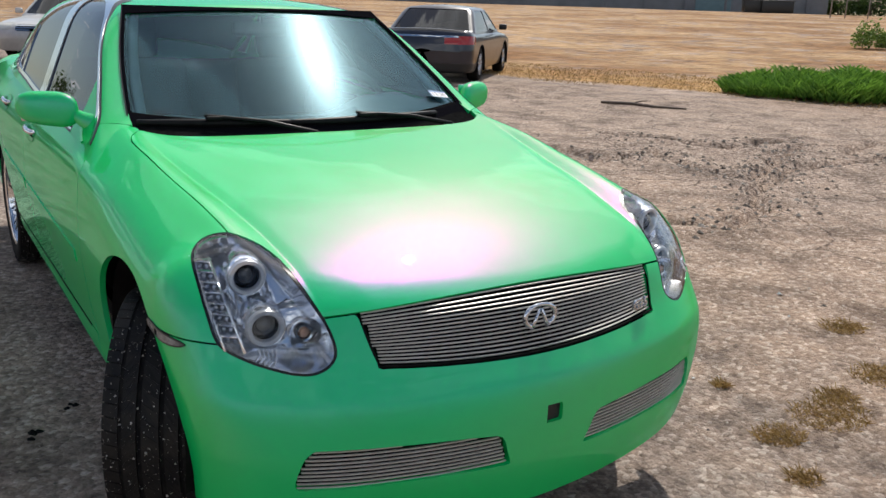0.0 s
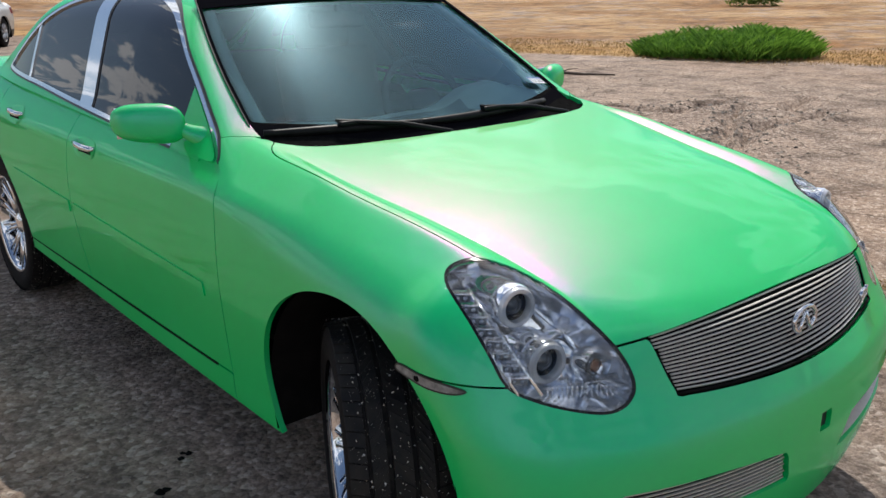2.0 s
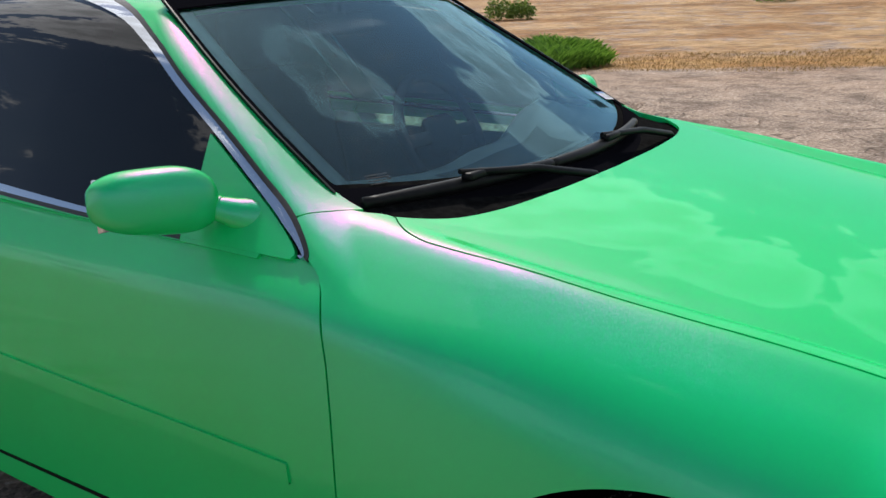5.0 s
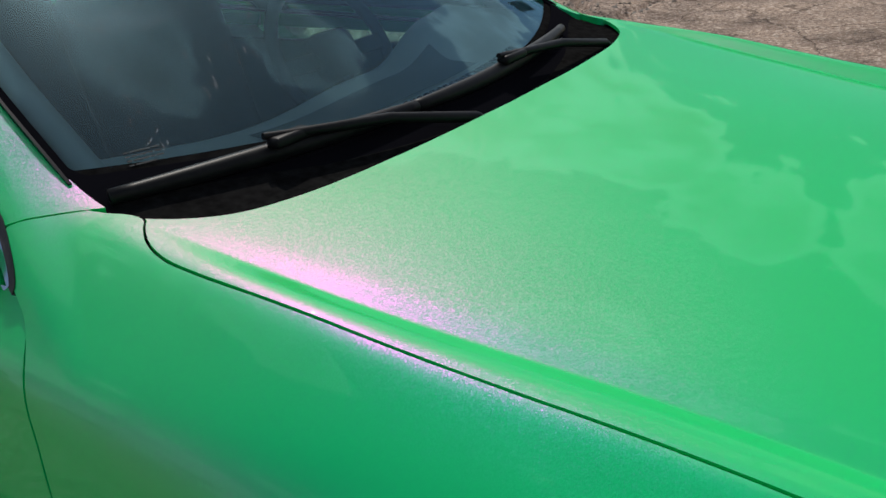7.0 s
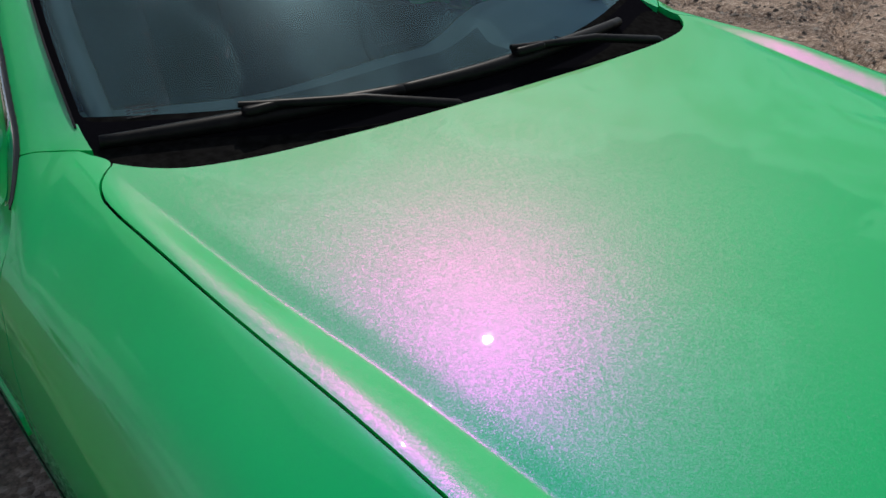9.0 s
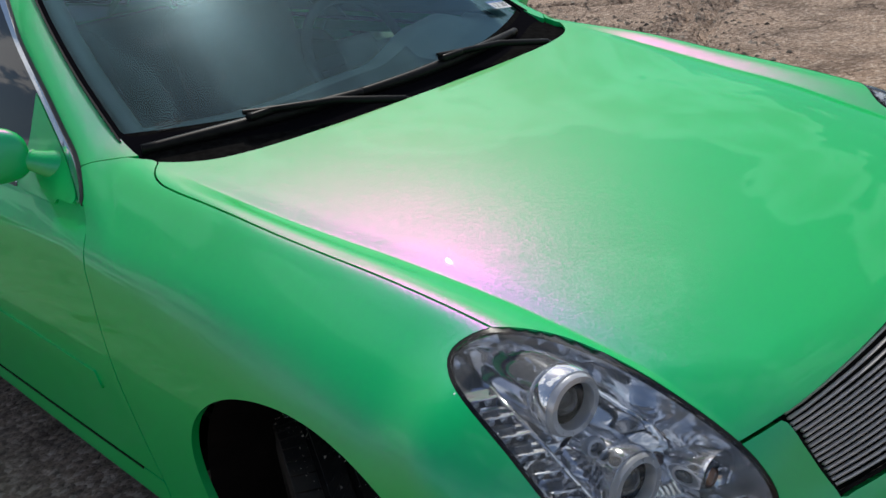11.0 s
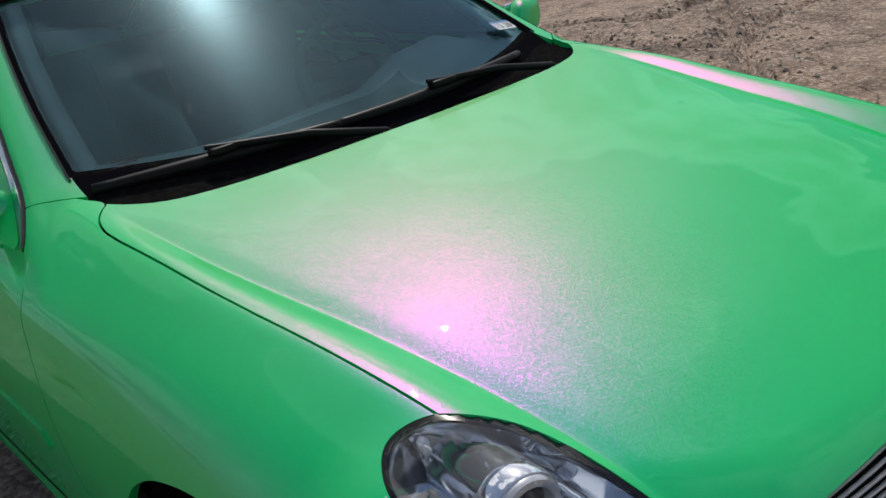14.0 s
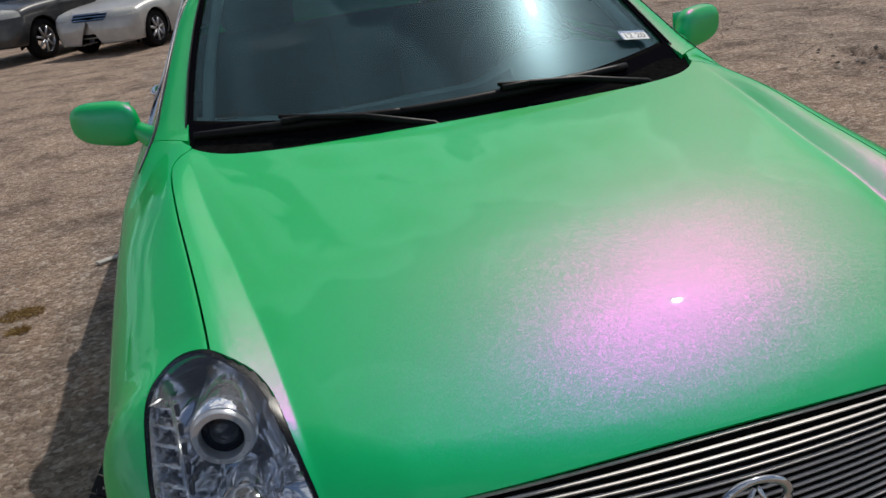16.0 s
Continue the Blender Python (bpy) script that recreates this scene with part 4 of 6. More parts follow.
for x, z in np.vstack([rimv, rimv[:1]]):
    y = ray_solve(F, np.array([[x, 0.7, z]]), np.array([[0, -1.0, 0]]))[0, 1]
    ring.append((x, y + (0.004 if z < 0.735 else 0.012), z - (0.0 if z < 0.735 else 0.004)))
add_tube(bm, ring, 0.0028, 8)
part("grille_rim", bm, DARK, grille)


def nose_place(x, z, out=0.0):
    return float(ray_solve(F, np.array([[x, 0.7, z]]), np.array([[0, -1.0, 0]]))[0, 1]) - out


# oval badge: a ring with a peak in it, plain shapes
bm = bmesh.new()
ring = []
for a in np.linspace(radians(-152), radians(152), 40):
    x, z = 0.047 * math.sin(a), 0.030 * math.cos(a)
    ring.append((x, nose_place(x, 0.702, 0.012), 0.702 + z))
wid = [0.0045 + 0.0022 * abs(math.sin(a)) for a in np.linspace(radians(-152), radians(152), 40)]
add_tube(bm, ring, wid, 10)
for s in (-1, 1):
    y0 = nose_place(0, 0.702, 0.013)
    add_tube(bm, [(s * 0.024, y0, 0.676), (s * 0.014, y0, 0.695), (s * 0.003, y0, 0.722)], [0.0065, 0.005, 0.003], 8)
part("badge", bm, CHROME, grille, "oval chrome badge")
# model lettering on the grille
for k, ch in enumerate(("G", "3", "5")):
    cu = bpy.data.curves.new("letter", "FONT")
    cu.body, cu.size, cu.extrude, cu.bevel_depth = ch, 0.040, 0.003, 0.0012
    x = 0.338 + k * 0.0245
    tmp = new("letter_curve", cu)
    me = bpy.data.meshes.new_from_object(tmp.evaluated_get(bpy.context.evaluated_depsgraph_get()))
    bpy.data.objects.remove(tmp)
    me.materials.clear(); me.materials.append(CHROME)
    ob = new("letter", me)
    slope = math.degrees(math.atan(0.64 * (x + 0.012)))
    ob.matrix_world = pose(x, nose_place(x, 0.665, 0.006), 0.652, 90, 0, slope)
    ob.parent = grille


# headlamps
def lamp_unit(side):
    """Clear lens over two projectors, a ribbed turn lamp and a strip of light cells along the outer edge."""
    V, Fc = plan_grid(F, np.radians(np.linspace(24, 78, 110)) * side, np.linspace(0.60, 0.915, 90), 0.9)
    inn = np.array((-0.45 * side, 0.80, -0.28))
    W, Fb = clip_mesh(V, Fc, lamp_in(V) + 0.003)
    d = np.clip(lamp_in(W) / 0.040, 0, 1)
    # bowl with a shelf above the turn lamp and a pressed rib
    shelf = ease((W[:, 2] - 0.755 + 0.2 * (np.abs(W[:, 0]) - 0.6)) / 0.02)
    dep = 0.004 + 0.100 * d ** 0.8 + 0.018 * d * shelf
    lamp = mesh_ob("headlamp", (W + dep[:, None] * inn).tolist(), Fb, REFLECTOR, car, "clear-lens headlamp with two projectors and a light strip", True, 1.2)
    cov = panel("lens_cover", V, Fc, [lambda V: lamp_in(V)], COVER, lamp, "clear plastic lens", F, 0.0, -0.001)
    cov.visible_shadow = False
    panel("gasket", V, Fc, [lambda V: lamp_in(V) + 0.005, lambda V: 0.0025 - lamp_in(V)], GLOSSBLACK, lamp, "", F, 0.004, -0.001)

    def axis(cx, cy, cz, yaw=10):
        return Matrix.Translation((cx * side, cy, cz)) @ Matrix.Rotation(radians(90), 4, "X") @ Matrix.Rotation(radians(yaw * side), 4, "Y")

    def projector(m, r, tube):
        bm = bmesh.new()
        add_lathe(bm, [(r * 1.34, -tube), (r * 1.32, -tube * 0.55), (r * 1.27, -0.034), (r * 1.18, -0.033), (r * 1.18, -0.026), (r * 1.30, -0.025), (r * 1.32, -0.006), (r * 1.26, 0.0), (r * 1.18, -0.001)], 48, m)
        part("projector", bm, REFLECTOR, lamp, "chrome projector barrel")
        bm = bmesh.new()
        add_lathe(bm, [(r * 0.86, -0.010), (r * 0.84, 0.004), (r * 0.90, 0.008), (r * 1.12, 0.008), (r * 1.20, 0.003), (r * 1.20, -0.004)], 48, m)
        for k in range(12):
            t = 2 * math.pi * (k + 0.5) / 12
            add_box(bm, (0.0035, 0.0018, 0.002), m @ pose(r * 1.02 * math.cos(t), r * 1.02 * math.sin(t), 0.009, 0, 0, math.degrees(t)), 0.0005, 1)
        part("halo_ring", bm, RINGPLASTIC, lamp, "frosted light ring")
        bm = bmesh.new()
        add_lathe(bm, [(r * 0.88, -0.004), (r * 0.86, -0.022), (r * 0.72, -0.030)], 36, m)
        part("lens_shroud", bm, GLOSSBLACK, lamp)
        bm = bmesh.new()
        add_lathe(bm, [(r * 0.76, -0.030), (r * 0.70, -0.018), (r * 0.55, -0.009), (r * 0.35, -0.003), (r * 0.15, 0.0), (0.0008, 0.0008)], 32, m)
        part("projector_lens", bm, LENS, lamp, "dark glass projector lens")

    projector(axis(0.640, 0.352, 0.808), 0.036, 0.125)
    projector(axis(0.626, 0.275, 0.706), 0.037, 0.085)
    # turn lamp: fluted cup with an amber bulb behind a cap
    m = axis(0.561, 0.206, 0.706, 4)
    bm = bmesh.new()
    rings, n = [], 72
    for r, z in ((0.016, -0.055), (0.030, -0.030), (0.036, 0.0), (0.038, 0.010)):
        rings.append([bm.verts.new(m @ Vector(((r + (0.0012 if k % 2 else 0)) * math.cos(2 * math.pi * k / n), (r + (0.0012 if k % 2 else 0)) * math.sin(2 * math.pi * k / n), z))) for k in range(n)])
    for p, q in zip(rings, rings[1:]):
        for k in range(n):
            bm.faces.new((p[k], p[(k + 1) % n], q[(k + 1) % n], q[k]))
    part("turn_cup", bm, REFLECTOR, lamp, "fluted chrome cup", True, 0.3)
    bm = bmesh.new()
    add_lathe(bm, [(0.019, -0.022), (0.021, 0.002), (0.019, 0.006), (0.015, 0.003), (0.014, -0.02)], 32, m)
    part("bulb_collar", bm, CHROME, lamp)
    bm = bmesh.new()
    add_lathe(bm, [(0.0135, -0.03), (0.0135, -0.004), (0.010, 0.003), (0.0006, 0.005)], 20, m)
    part("turn_bulb", bm, AMBER, lamp, "amber turn bulb")
    # blade that parts the turn lamp from the fluted floor below it
    bm = bmesh.new()
    add_box(bm, (0.105, 0.030, 0.0028), Matrix.Translation((0.566 * side, 0.206, 0.676)) @ Matrix.Rotation(radians(40 * side), 4, "Z") @ Matrix.Rotation(radians(7 * side), 4, "Y"), 0.001, 1)
    part("divider_blade", bm, REFLECTOR, lamp)
    for k in range(15):
        t = k / 14
        c = Vector((0.655 * side, 0.246, 0.656)).lerp(Vector((0.540 * side, 0.166, 0.656)), t)
        bm = bmesh.new()
        add_tube(bm, [c + Vector((0, 0.0, 0.016)), c + Vector((-0.004 * side, 0.004, 0.0)), c + Vector((-0.006 * side, 0.0, -0.012))], 0.0026, 6)
        part("flute", bm, REFLECTOR, lamp)
    # strip of eight light cells, each under a slanting louvre, in a bright bezel
    top, low_ = Vector((0.722 * side, 0.440, 0.836)), Vector((0.712 * side, 0.256, 0.684))
    run = (low_ - top).normalized()
    for k in range(8):
        c = top.lerp(low_, (k + 0.5) / 8)
        m = Matrix.Translation(c) @ Matrix.Rotation(radians(40 * side), 4, "Z") @ Matrix.Rotation(radians(-14), 4, "X")
        bm = bmesh.new()
        add_box(bm, (0.040, 0.022, 0.0030), m @ pose(0, 0.004, 0.011, 18), 0.001, 1)
        add_box(bm, (0.003, 0.024, 0.022), m @ pose(0.019 * side, 0.006, 0), 0.0008, 1)
        part("light_cell", bm, REFLECTOR, lamp)
        bm = bmesh.new()
        add_box(bm, (0.036, 0.003, 0.018), m @ pose(0, 0.017, 0))
        part("light_backing", bm, SMOKE, lamp)
        for q in (-0.009, 0.007):
            bm = bmesh.new()
            add_lathe(bm, [(0.0058, 0.0), (0.0055, 0.004), (0.0032, 0.0065), (0.0004, 0.007)], 12, m @ pose(q, 0.014, -0.001, 90))
            part("light_chip", bm, CHROME, lamp)
    for dx, r in ((-0.026, 0.0034), (0.020, 0.0026)):
        off = Matrix.Rotation(radians(40 * side), 3, "Z") @ Vector((dx * side, -0.004, 0))
        bm = bmesh.new()
        add_tube(bm, [top - run * 0.012 + off, top.lerp(low_, 0.5) + off, low_ + run * 0.016 + off], r, 8)
        part("strip_bezel", bm, REFLECTOR, lamp)


for side in (-1, 1):
    lamp_unit(side)


# wheels
def build_wheel(parent, x, y, steer, side):
    R, half = 0.335, 0.116
    out = -1 if side < 0 else 1          # local z that faces outwards
    o = out
    bm = bmesh.new()
    add_lathe(bm, [(0.226, -o * 0.10), (0.215, -o * 0.05), (0.210, o * 0.05), (0.222, o * 0.085), (0.231, o * 0.103), (0.238, o * 0.110), (0.235, o * 0.113), (0.226, o * 0.106)], 64)
    hub = part("wheel", bm, CHROME, parent, "chrome multi-spoke wheel with a worn black tyre")
    hub.matrix_basis = pose(x, y, R, 0, 0, steer) @ pose(0, 0, 0, 0, 90, 0)
    out = -1 if side < 0 else 1          # local z that faces outwards
    bm = bmesh.new()
    prof = [(0.232, -half + 0.012), (0.245, -half), (0.285, -half - 0.004), (0.312, -half + 0.002), (0.324, -half + 0.014), (0.3285, -half + 0.03),
            (0.3285, half - 0.03), (0.324, half - 0.014), (0.312, half - 0.002), (0.285, half + 0.004), (0.245, half), (0.232, half - 0.012)]
    add_lathe(bm, prof, 72)
    tyre = part("tyre", bm, RUBBER, hub, "black tyre with grit in the tread")
    bm = bmesh.new()
    ribs = [(-0.095, 0.040, 62, 0.16, 0.90), (-0.050, 0.036, 96, -0.9, 0.965), (0.0, 0.044, 60, 0.5, 0.975), (0.050, 0.036, 96, 0.9, 0.965), (0.095, 0.040, 62, -0.16, 0.90)]
    for zc, w, n, skew, fill in ribs:
        for k in range(n):
            a0, a1 = 2 * math.pi * k / n, 2 * math.pi * (k + fill) / n
            vs = []
            for rr in (0.3265, R + (0.0 if abs(zc) < 0.09 else -0.0035)):
                for a, s in ((a0, -1), (a1, -1), (a1, 1), (a0, 1)):
                    aa = a + skew * s * w * 2
                    edge = 0.0 if rr < 0.33 else 0.0012
                    drop = 0.004 if abs(zc) > 0.09 and s * zc > 0 and rr > 0.33 else 0.0
                    vs.append(bm.verts.new(((rr - drop) * math.cos(aa), (rr - drop) * math.sin(aa), zc + s * (w / 2 - edge))))
            for f in ((4, 5, 6, 7), (0, 1, 5, 4), (1, 2, 6, 5), (2, 3, 7, 6), (3, 0, 4, 7)):
                bm.faces.new([vs[i] for i in f])
    tread = part("tread", bm, TREAD, hub, "", False)
    rnd = random.Random(5)
    bm = bmesh.new()
    for k in range(2400):
        a, zz = rnd.uniform(0, 2 * math.pi), rnd.uniform(-half + 0.005, half - 0.005)
        s = 0.0008 + 0.0036 * rnd.random() ** 3
        add_grit(bm, ((R + 0.0003) * math.cos(a), (R + 0.0003) * math.sin(a), zz), s, rnd)
    tagged(part("grit", bm, GRIT, hub, "pale grit stuck in the tread", False), kind="stuff")
    for k in range(10):
        bm = bmesh.new()
        a = 2 * math.pi * k / 10
        for da in (-0.075, 0.075):
            p0 = Vector((0.05 * math.cos(a + da * 2), 0.05 * math.sin(a + da * 2), o * 0.058))
            p1 = Vector((0.14 * math.cos(a + da), 0.14 * math.sin(a + da), o * 0.072))
            p2 = Vector((0.216 * math.cos(a + da * 1.3), 0.216 * math.sin(a + da * 1.3), o * 0.084))
            add_tube(bm, [p0, p1, p2], [0.013, 0.010, 0.012], 8)
        part("spoke", bm, CHROME, hub)
    bm = bmesh.new()
    rings, _ = add_lathe(bm, [(0.068, o * 0.02), (0.066, o * 0.062), (0.045, o * 0.072), (0.03, o * 0.082), (0.001, o * 0.084)], 28)
    part("hub_cap", bm, CHROME, hub)
    bm = bmesh.new()
    add_lathe(bm, [(0.07, -o * 0.02), (0.155, -o * 0.02), (0.155, -o * 0.045), (0.07, -o * 0.045)], 40, None, True)
    part("brake_disc", bm, worn("brake_iron", (0.1, 0.08, 0.07), (0.22, 0.2, 0.19), 0.45, 0.8, 40, 0.1), hub)
    return hub


def add_grit(bm, at, s, rnd):
    c = Vector(at)
    vs = [bm.verts.new(c + Vector([rnd.uniform(-s, s) for _ in range(3)])) for _ in range(4)]
    for f in ((0, 1, 2), (0, 2, 3), (0, 3, 1), (1, 3, 2)):
        bm.faces.new([vs[i] for i in f])


TREAD = worn("tread_rubber", (0.005, 0.005, 0.006), (0.018, 0.016, 0.014), 0.55, scale=26, bump=0.4, bump_scale=220, spec=0.2)
GRIT = worn("tread_grit", (0.30, 0.28, 0.25), (0.55, 0.52, 0.48), 0.8, scale=30, bump=0)
build_wheel(car, -0.712, WHEEL_F, -27, -1)
build_wheel(car, 0.712, WHEEL_F, -27, 1)
build_wheel(car, -0.690, WHEEL_R, 0, -1)
build_wheel(car, 0.690, WHEEL_R, 0, 1)


# door mirrors
def face_out(verts, faces, centre):
    """Turn every face of a closed round shape away from its centre."""
    P, c = np.array(verts), np.array(centre)
    out = []
    for f in faces:
        q = P[list(f)]
        nrm = np.cross(q[2] - q[0], q[3] - q[1])
        out.append(tuple(f) if np.dot(nrm, q.mean(0) - c) >= 0 else tuple(f)[::-1])
    return out


def mirror(side):
    n1, n2 = 28, 20
    verts = []
    for i in range(n1 + 1):
        u = -1 + 2 * i / n1
        for j in range(n2):
            a = 2 * math.pi * j / n2
            e = (1 - abs(u) ** 3.2) ** (1 / 2.4)
            ca, sa = math.cos(a), math.sin(a)
            yy = 0.052 * e * math.copysign(abs(ca) ** 0.75, ca)
            zz = 0.0575 * e * math.copysign(abs(sa) ** 0.75, sa) * (1.0 - 0.10 * u)
            if ca > 0:
                yy *= 0.55
            verts.append((side * (0.855 + 0.092 * u), 1.652 + 0.045 * u + yy, 1.058 + zz + 0.006 * u))
    faces = [(i * n2 + j, i * n2 + (j + 1) % n2, (i + 1) * n2 + (j + 1) % n2, (i + 1) * n2 + j) for i in range(n1) for j in range(n2)]
    faces = face_out(verts, faces, (side * 0.855, 1.652, 1.058))
    mir = mesh_ob("door_mirror", verts, faces, PAINT, car, "", True, 3.2)
    bm = bmesh.new()
    add_tube(bm, [(side * 0.68, 1.515, 0.998), (side * 0.722, 1.542, 1.012), (side * 0.750, 1.568, 1.024), (side * 0.768, 1.592, 1.034), (side * 0.80, 1.63, 1.046)], [0.042, 0.036, 0.027, 0.0215, 0.019], 20)
    add_lathe(bm, [(0.020, -0.004), (0.0225, -0.002), (0.0225, 0.003), (0.020, 0.005)], 24, Matrix.Translation((side * 0.767, 1.590, 1.034)) @ Vector((side * 0.42, 0.85, 0.3)).to_track_quat("Z", "Y").to_matrix().to_4x4())
    part("mirror_arm", bm, PAINT, mir)
    bm = bmesh.new()
    add_box(bm, (0.15, 0.004, 0.09), pose(side * 0.857, 1.683, 1.058, 0, 0, 15 * side), 0.0015)
    part("mirror_glass", bm, CHROME, mir, "mirror glass")


for side in (-1, 1):
    mirror(side)
    # pull handles with a cup behind
    for y0 in (2.305, 3.17):
        z0 = 0.900 + 0.03 * (y0 - 2.3)
        bm = bmesh.new()
        pts = [(side * (float(side_w(y0, z0)) + o), y0 + dy, z0 + 0.03 * dy) for dy, o in ((-0.085, -0.002), (-0.07, 0.014), (-0.02, 0.02), (0.03, 0.02), (0.075, 0.014), (0.09, -0.002))]
        add_tube(bm, pts, [0.008, 0.0105, 0.0115, 0.0115, 0.0105, 0.008], 12)
        handle = part("door_handle", bm, CHROME, car, "chrome pull handle")
        n_ = 28
        bm = bmesh.new()
        rows_ = []
        for sc, o in ((1.0, 0.0022), (0.9, 0.0012), (0.72, 0.0008), (0.4, 0.0008)):
            ring = []
            for k in range(n_):
                a = 2 * math.pi * k / n_
                yy, zz = y0 + 0.004 + 0.098 * sc * math.copysign(abs(math.cos(a)) ** 0.7, math.cos(a)), z0 - 0.010 + 0.036 * sc * math.copysign(abs(math.sin(a)) ** 0.8, math.sin(a))
                ring.append(bm.verts.new((side * (float(side_w(yy, zz)) + o - 0.004 * 0), yy, zz)))
            rows_.append(ring)
        for r0_, r1_ in zip(rows_, rows_[1:]):
            for k in range(n_):
                bm.faces.new((r0_[k], r0_[(k + 1) % n_], r1_[(k + 1) % n_], r1_[k]))
        bm.faces.new(rows_[-1])
        for f in bm.faces:
            f.normal_update()
            if f.normal.x * side < 0:
                f.normal_flip()
        part("handle_cup", bm, PAINT, handle, "green recessed cup")
        # dark bar on the door skin: painted shade of the gap behind the handle
        bm = bmesh.new()
        add_box(bm, (0.003, 0.12, 0.017), pose(side * (float(side_w(y0, z0 - 0.02)) + 0.003), y0, z0 - 0.016, 0, 10 * side, 0), 0.001)
        part("handle_gap_shade", bm, DARK, handle)


# wipers lying at the foot of the windshield
def on_shield(x, z, out):
    return Vector((x, float(shield_y(x, z)) + 0.012 - out, z + out * 0.6))


MATTE = worn("matte_black_wiper", (0.005, 0.005, 0.006), (0.011, 0.011, 0.011), 0.42, scale=40, bump=0.1, bump_scale=300, spec=0.14)


def wiper(tip_x, heel_x, root):
    """Blade low on the glass from tip to heel, arm from its middle to a root at the hood's edge."""
    zb = lambda x: 1.022 + 0.008 * abs(x)
    mid_x = 0.52 * tip_x + 0.48 * heel_x
    bm = bmesh.new()
    m0 = on_shield(mid_x, zb(mid_x) + 0.008, 0.036)
    r0 = Vector(root)
    add_tube(bm, [m0 + (m0 - r0) * 0.12, m0, m0.lerp(r0, 0.5) + Vector((0, 0, 0.010)), r0, r0 + (r0 - m0) * 0.15 - Vector((0, 0, 0.03))], [0.005, 0.007, 0.0085, 0.009, 0.010], 10)
    add_box(bm, (0.070, 0.026, 0.016), Matrix.Translation(m0 - Vector((0, 0, 0.004))), 0.006, 3)
    w = part("wiper", bm, MATTE, car, "black wiper arm and blade")
    bm = bmesh.new()
    n = 18
    xs = [tip_x + (heel_x - tip_x) * k / (n - 1) for k in range(n)]
    add_tube(bm, [on_shield(x, zb(x), 0.014) for x in xs], [0.010 + 0.005 * math.sin(math.pi * min(max(k / (n - 1), 0.03), 0.97)) for k in range(n)], 10)
    part("wiper_blade", bm, MATTE, w)
    bm = bmesh.new()
    add_tube(bm, [on_shield(x, zb(x) - 0.004, 0.004) for x in xs], 0.005, 6)
    part("wiper_rubber", bm, RUBBER, w)


wiper(-0.63, -0.14, (-0.09, 1.190, 1.004))
wiper(-0.17, 0.46, (0.47, 1.225, 1.006))

# interior seen through the windshield
def dash_point(x, v, up=0.0):
    """The dash top: shallow before the passenger, deeper and hooded before the driver; v runs from the glass to the rear edge."""
    deep = 0.15 + 0.15 * float(ease((x + 0.42) / 0.45))
    hood = float(ease(1.3 - abs(x - 0.34) / 0.2)) * float(ease((v - 0.45) / 0.25))
    z = 1.005 + 0.03 * (x / 0.6) ** 2 + 0.02 * v - 0.55 * max(v - 0.86, 0) + 0.055 * hood
    return x, float(shield_y(x, 1.02)) + 0.03 + deep * v, z + up


def dash_sheet(name, x0, x1, v0, v1, material, label, up=0.0):
    nx, ny = 70, 26
    rows = [dash_point(x0 + (x1 - x0) * i / (nx - 1), v0 + (v1 - v0) * j / (ny - 1), up) for i in range(nx) for j in range(ny)]
    return mesh_ob(name, rows, grid_faces(nx, ny), material, car, label)


dash_sheet("dashboard", -0.62, 0.62, 0.0, 1.0, DASH, "grey-green dashboard with a raised dial hood")
dash_sheet("dash_inset", -0.36, 0.20, 0.26, 0.62, worn("dash_inset_vinyl", (0.10, 0.145, 0.135), (0.13, 0.18, 0.17), 0.7, scale=12, bump=0.1, bump_scale=500), "darker inset in the dash top", 0.004)
bm = bmesh.new()
for k in range(34):
    x, y, z = dash_point(-0.34 + 0.020 * k, 0.15)
    add_box(bm, (0.012, 0.028, 0.003), pose(x, y, z + 0.004, 8), 0.0008, 1)
part("defroster_vent", bm, DASHDARK, car, "row of dark defroster slots")
bm = bmesh.new()
m = pose(0.37, 1.88, 0.98, 65)
prof = [(0.185 + 0.016 * math.cos(a), 0.016 * math.sin(a)) for a in np.linspace(0, 2 * math.pi, 12, endpoint=False)]
add_lathe(bm, prof, 40, m, True)
wheel_rim = part("steering_wheel", bm, DASHDARK, car, "black steering wheel")
bm = bmesh.new()
add_box(bm, (0.15, 0.12, 0.05), m, 0.03, 3)
for a in (0, 180, 270):
    add_box(bm, (0.13, 0.04, 0.018), m @ pose(0.12 * math.cos(radians(a)), 0.12 * math.sin(radians(a)), 0, 0, 0, a), 0.006)
part("steering_hub", bm, DASHDARK, wheel_rim)
for x in (-0.37, 0.37):
    bm = bmesh.new(); add_box(bm, (0.50, 0.14, 0.62), pose(x, 2.52, 0.86, -14), 0.06, 4); seat = part("front_seat", bm, SEAT, car, "dark seat")
    bm = bmesh.new(); add_box(bm, (0.27, 0.09, 0.19), pose(x, 2.62, 1.25, -12), 0.04, 4); part("headrest", bm, SEAT, seat)
    bm = bmesh.new(); add_box(bm, (0.50, 0.52, 0.14), pose(x, 2.24, 0.56), 0.05, 3); part("seat_cushion", bm, SEAT, seat)
bm = bmesh.new(); add_box(bm, (1.25, 0.16, 0.62), pose(0, 3.35, 0.80, -18), 0.06, 3)
part("rear_bench", bm, SEAT, car)
bm = bmesh.new(); add_box(bm, (0.23, 0.035, 0.06), pose(0, 1.93, 1.315, -10), 0.015, 3); add_tube(bm, [(0, 1.925, 1.33), (0, 1.93, 1.37)], 0.009)
part("rear_view_mirror", bm, DASHDARK, car)
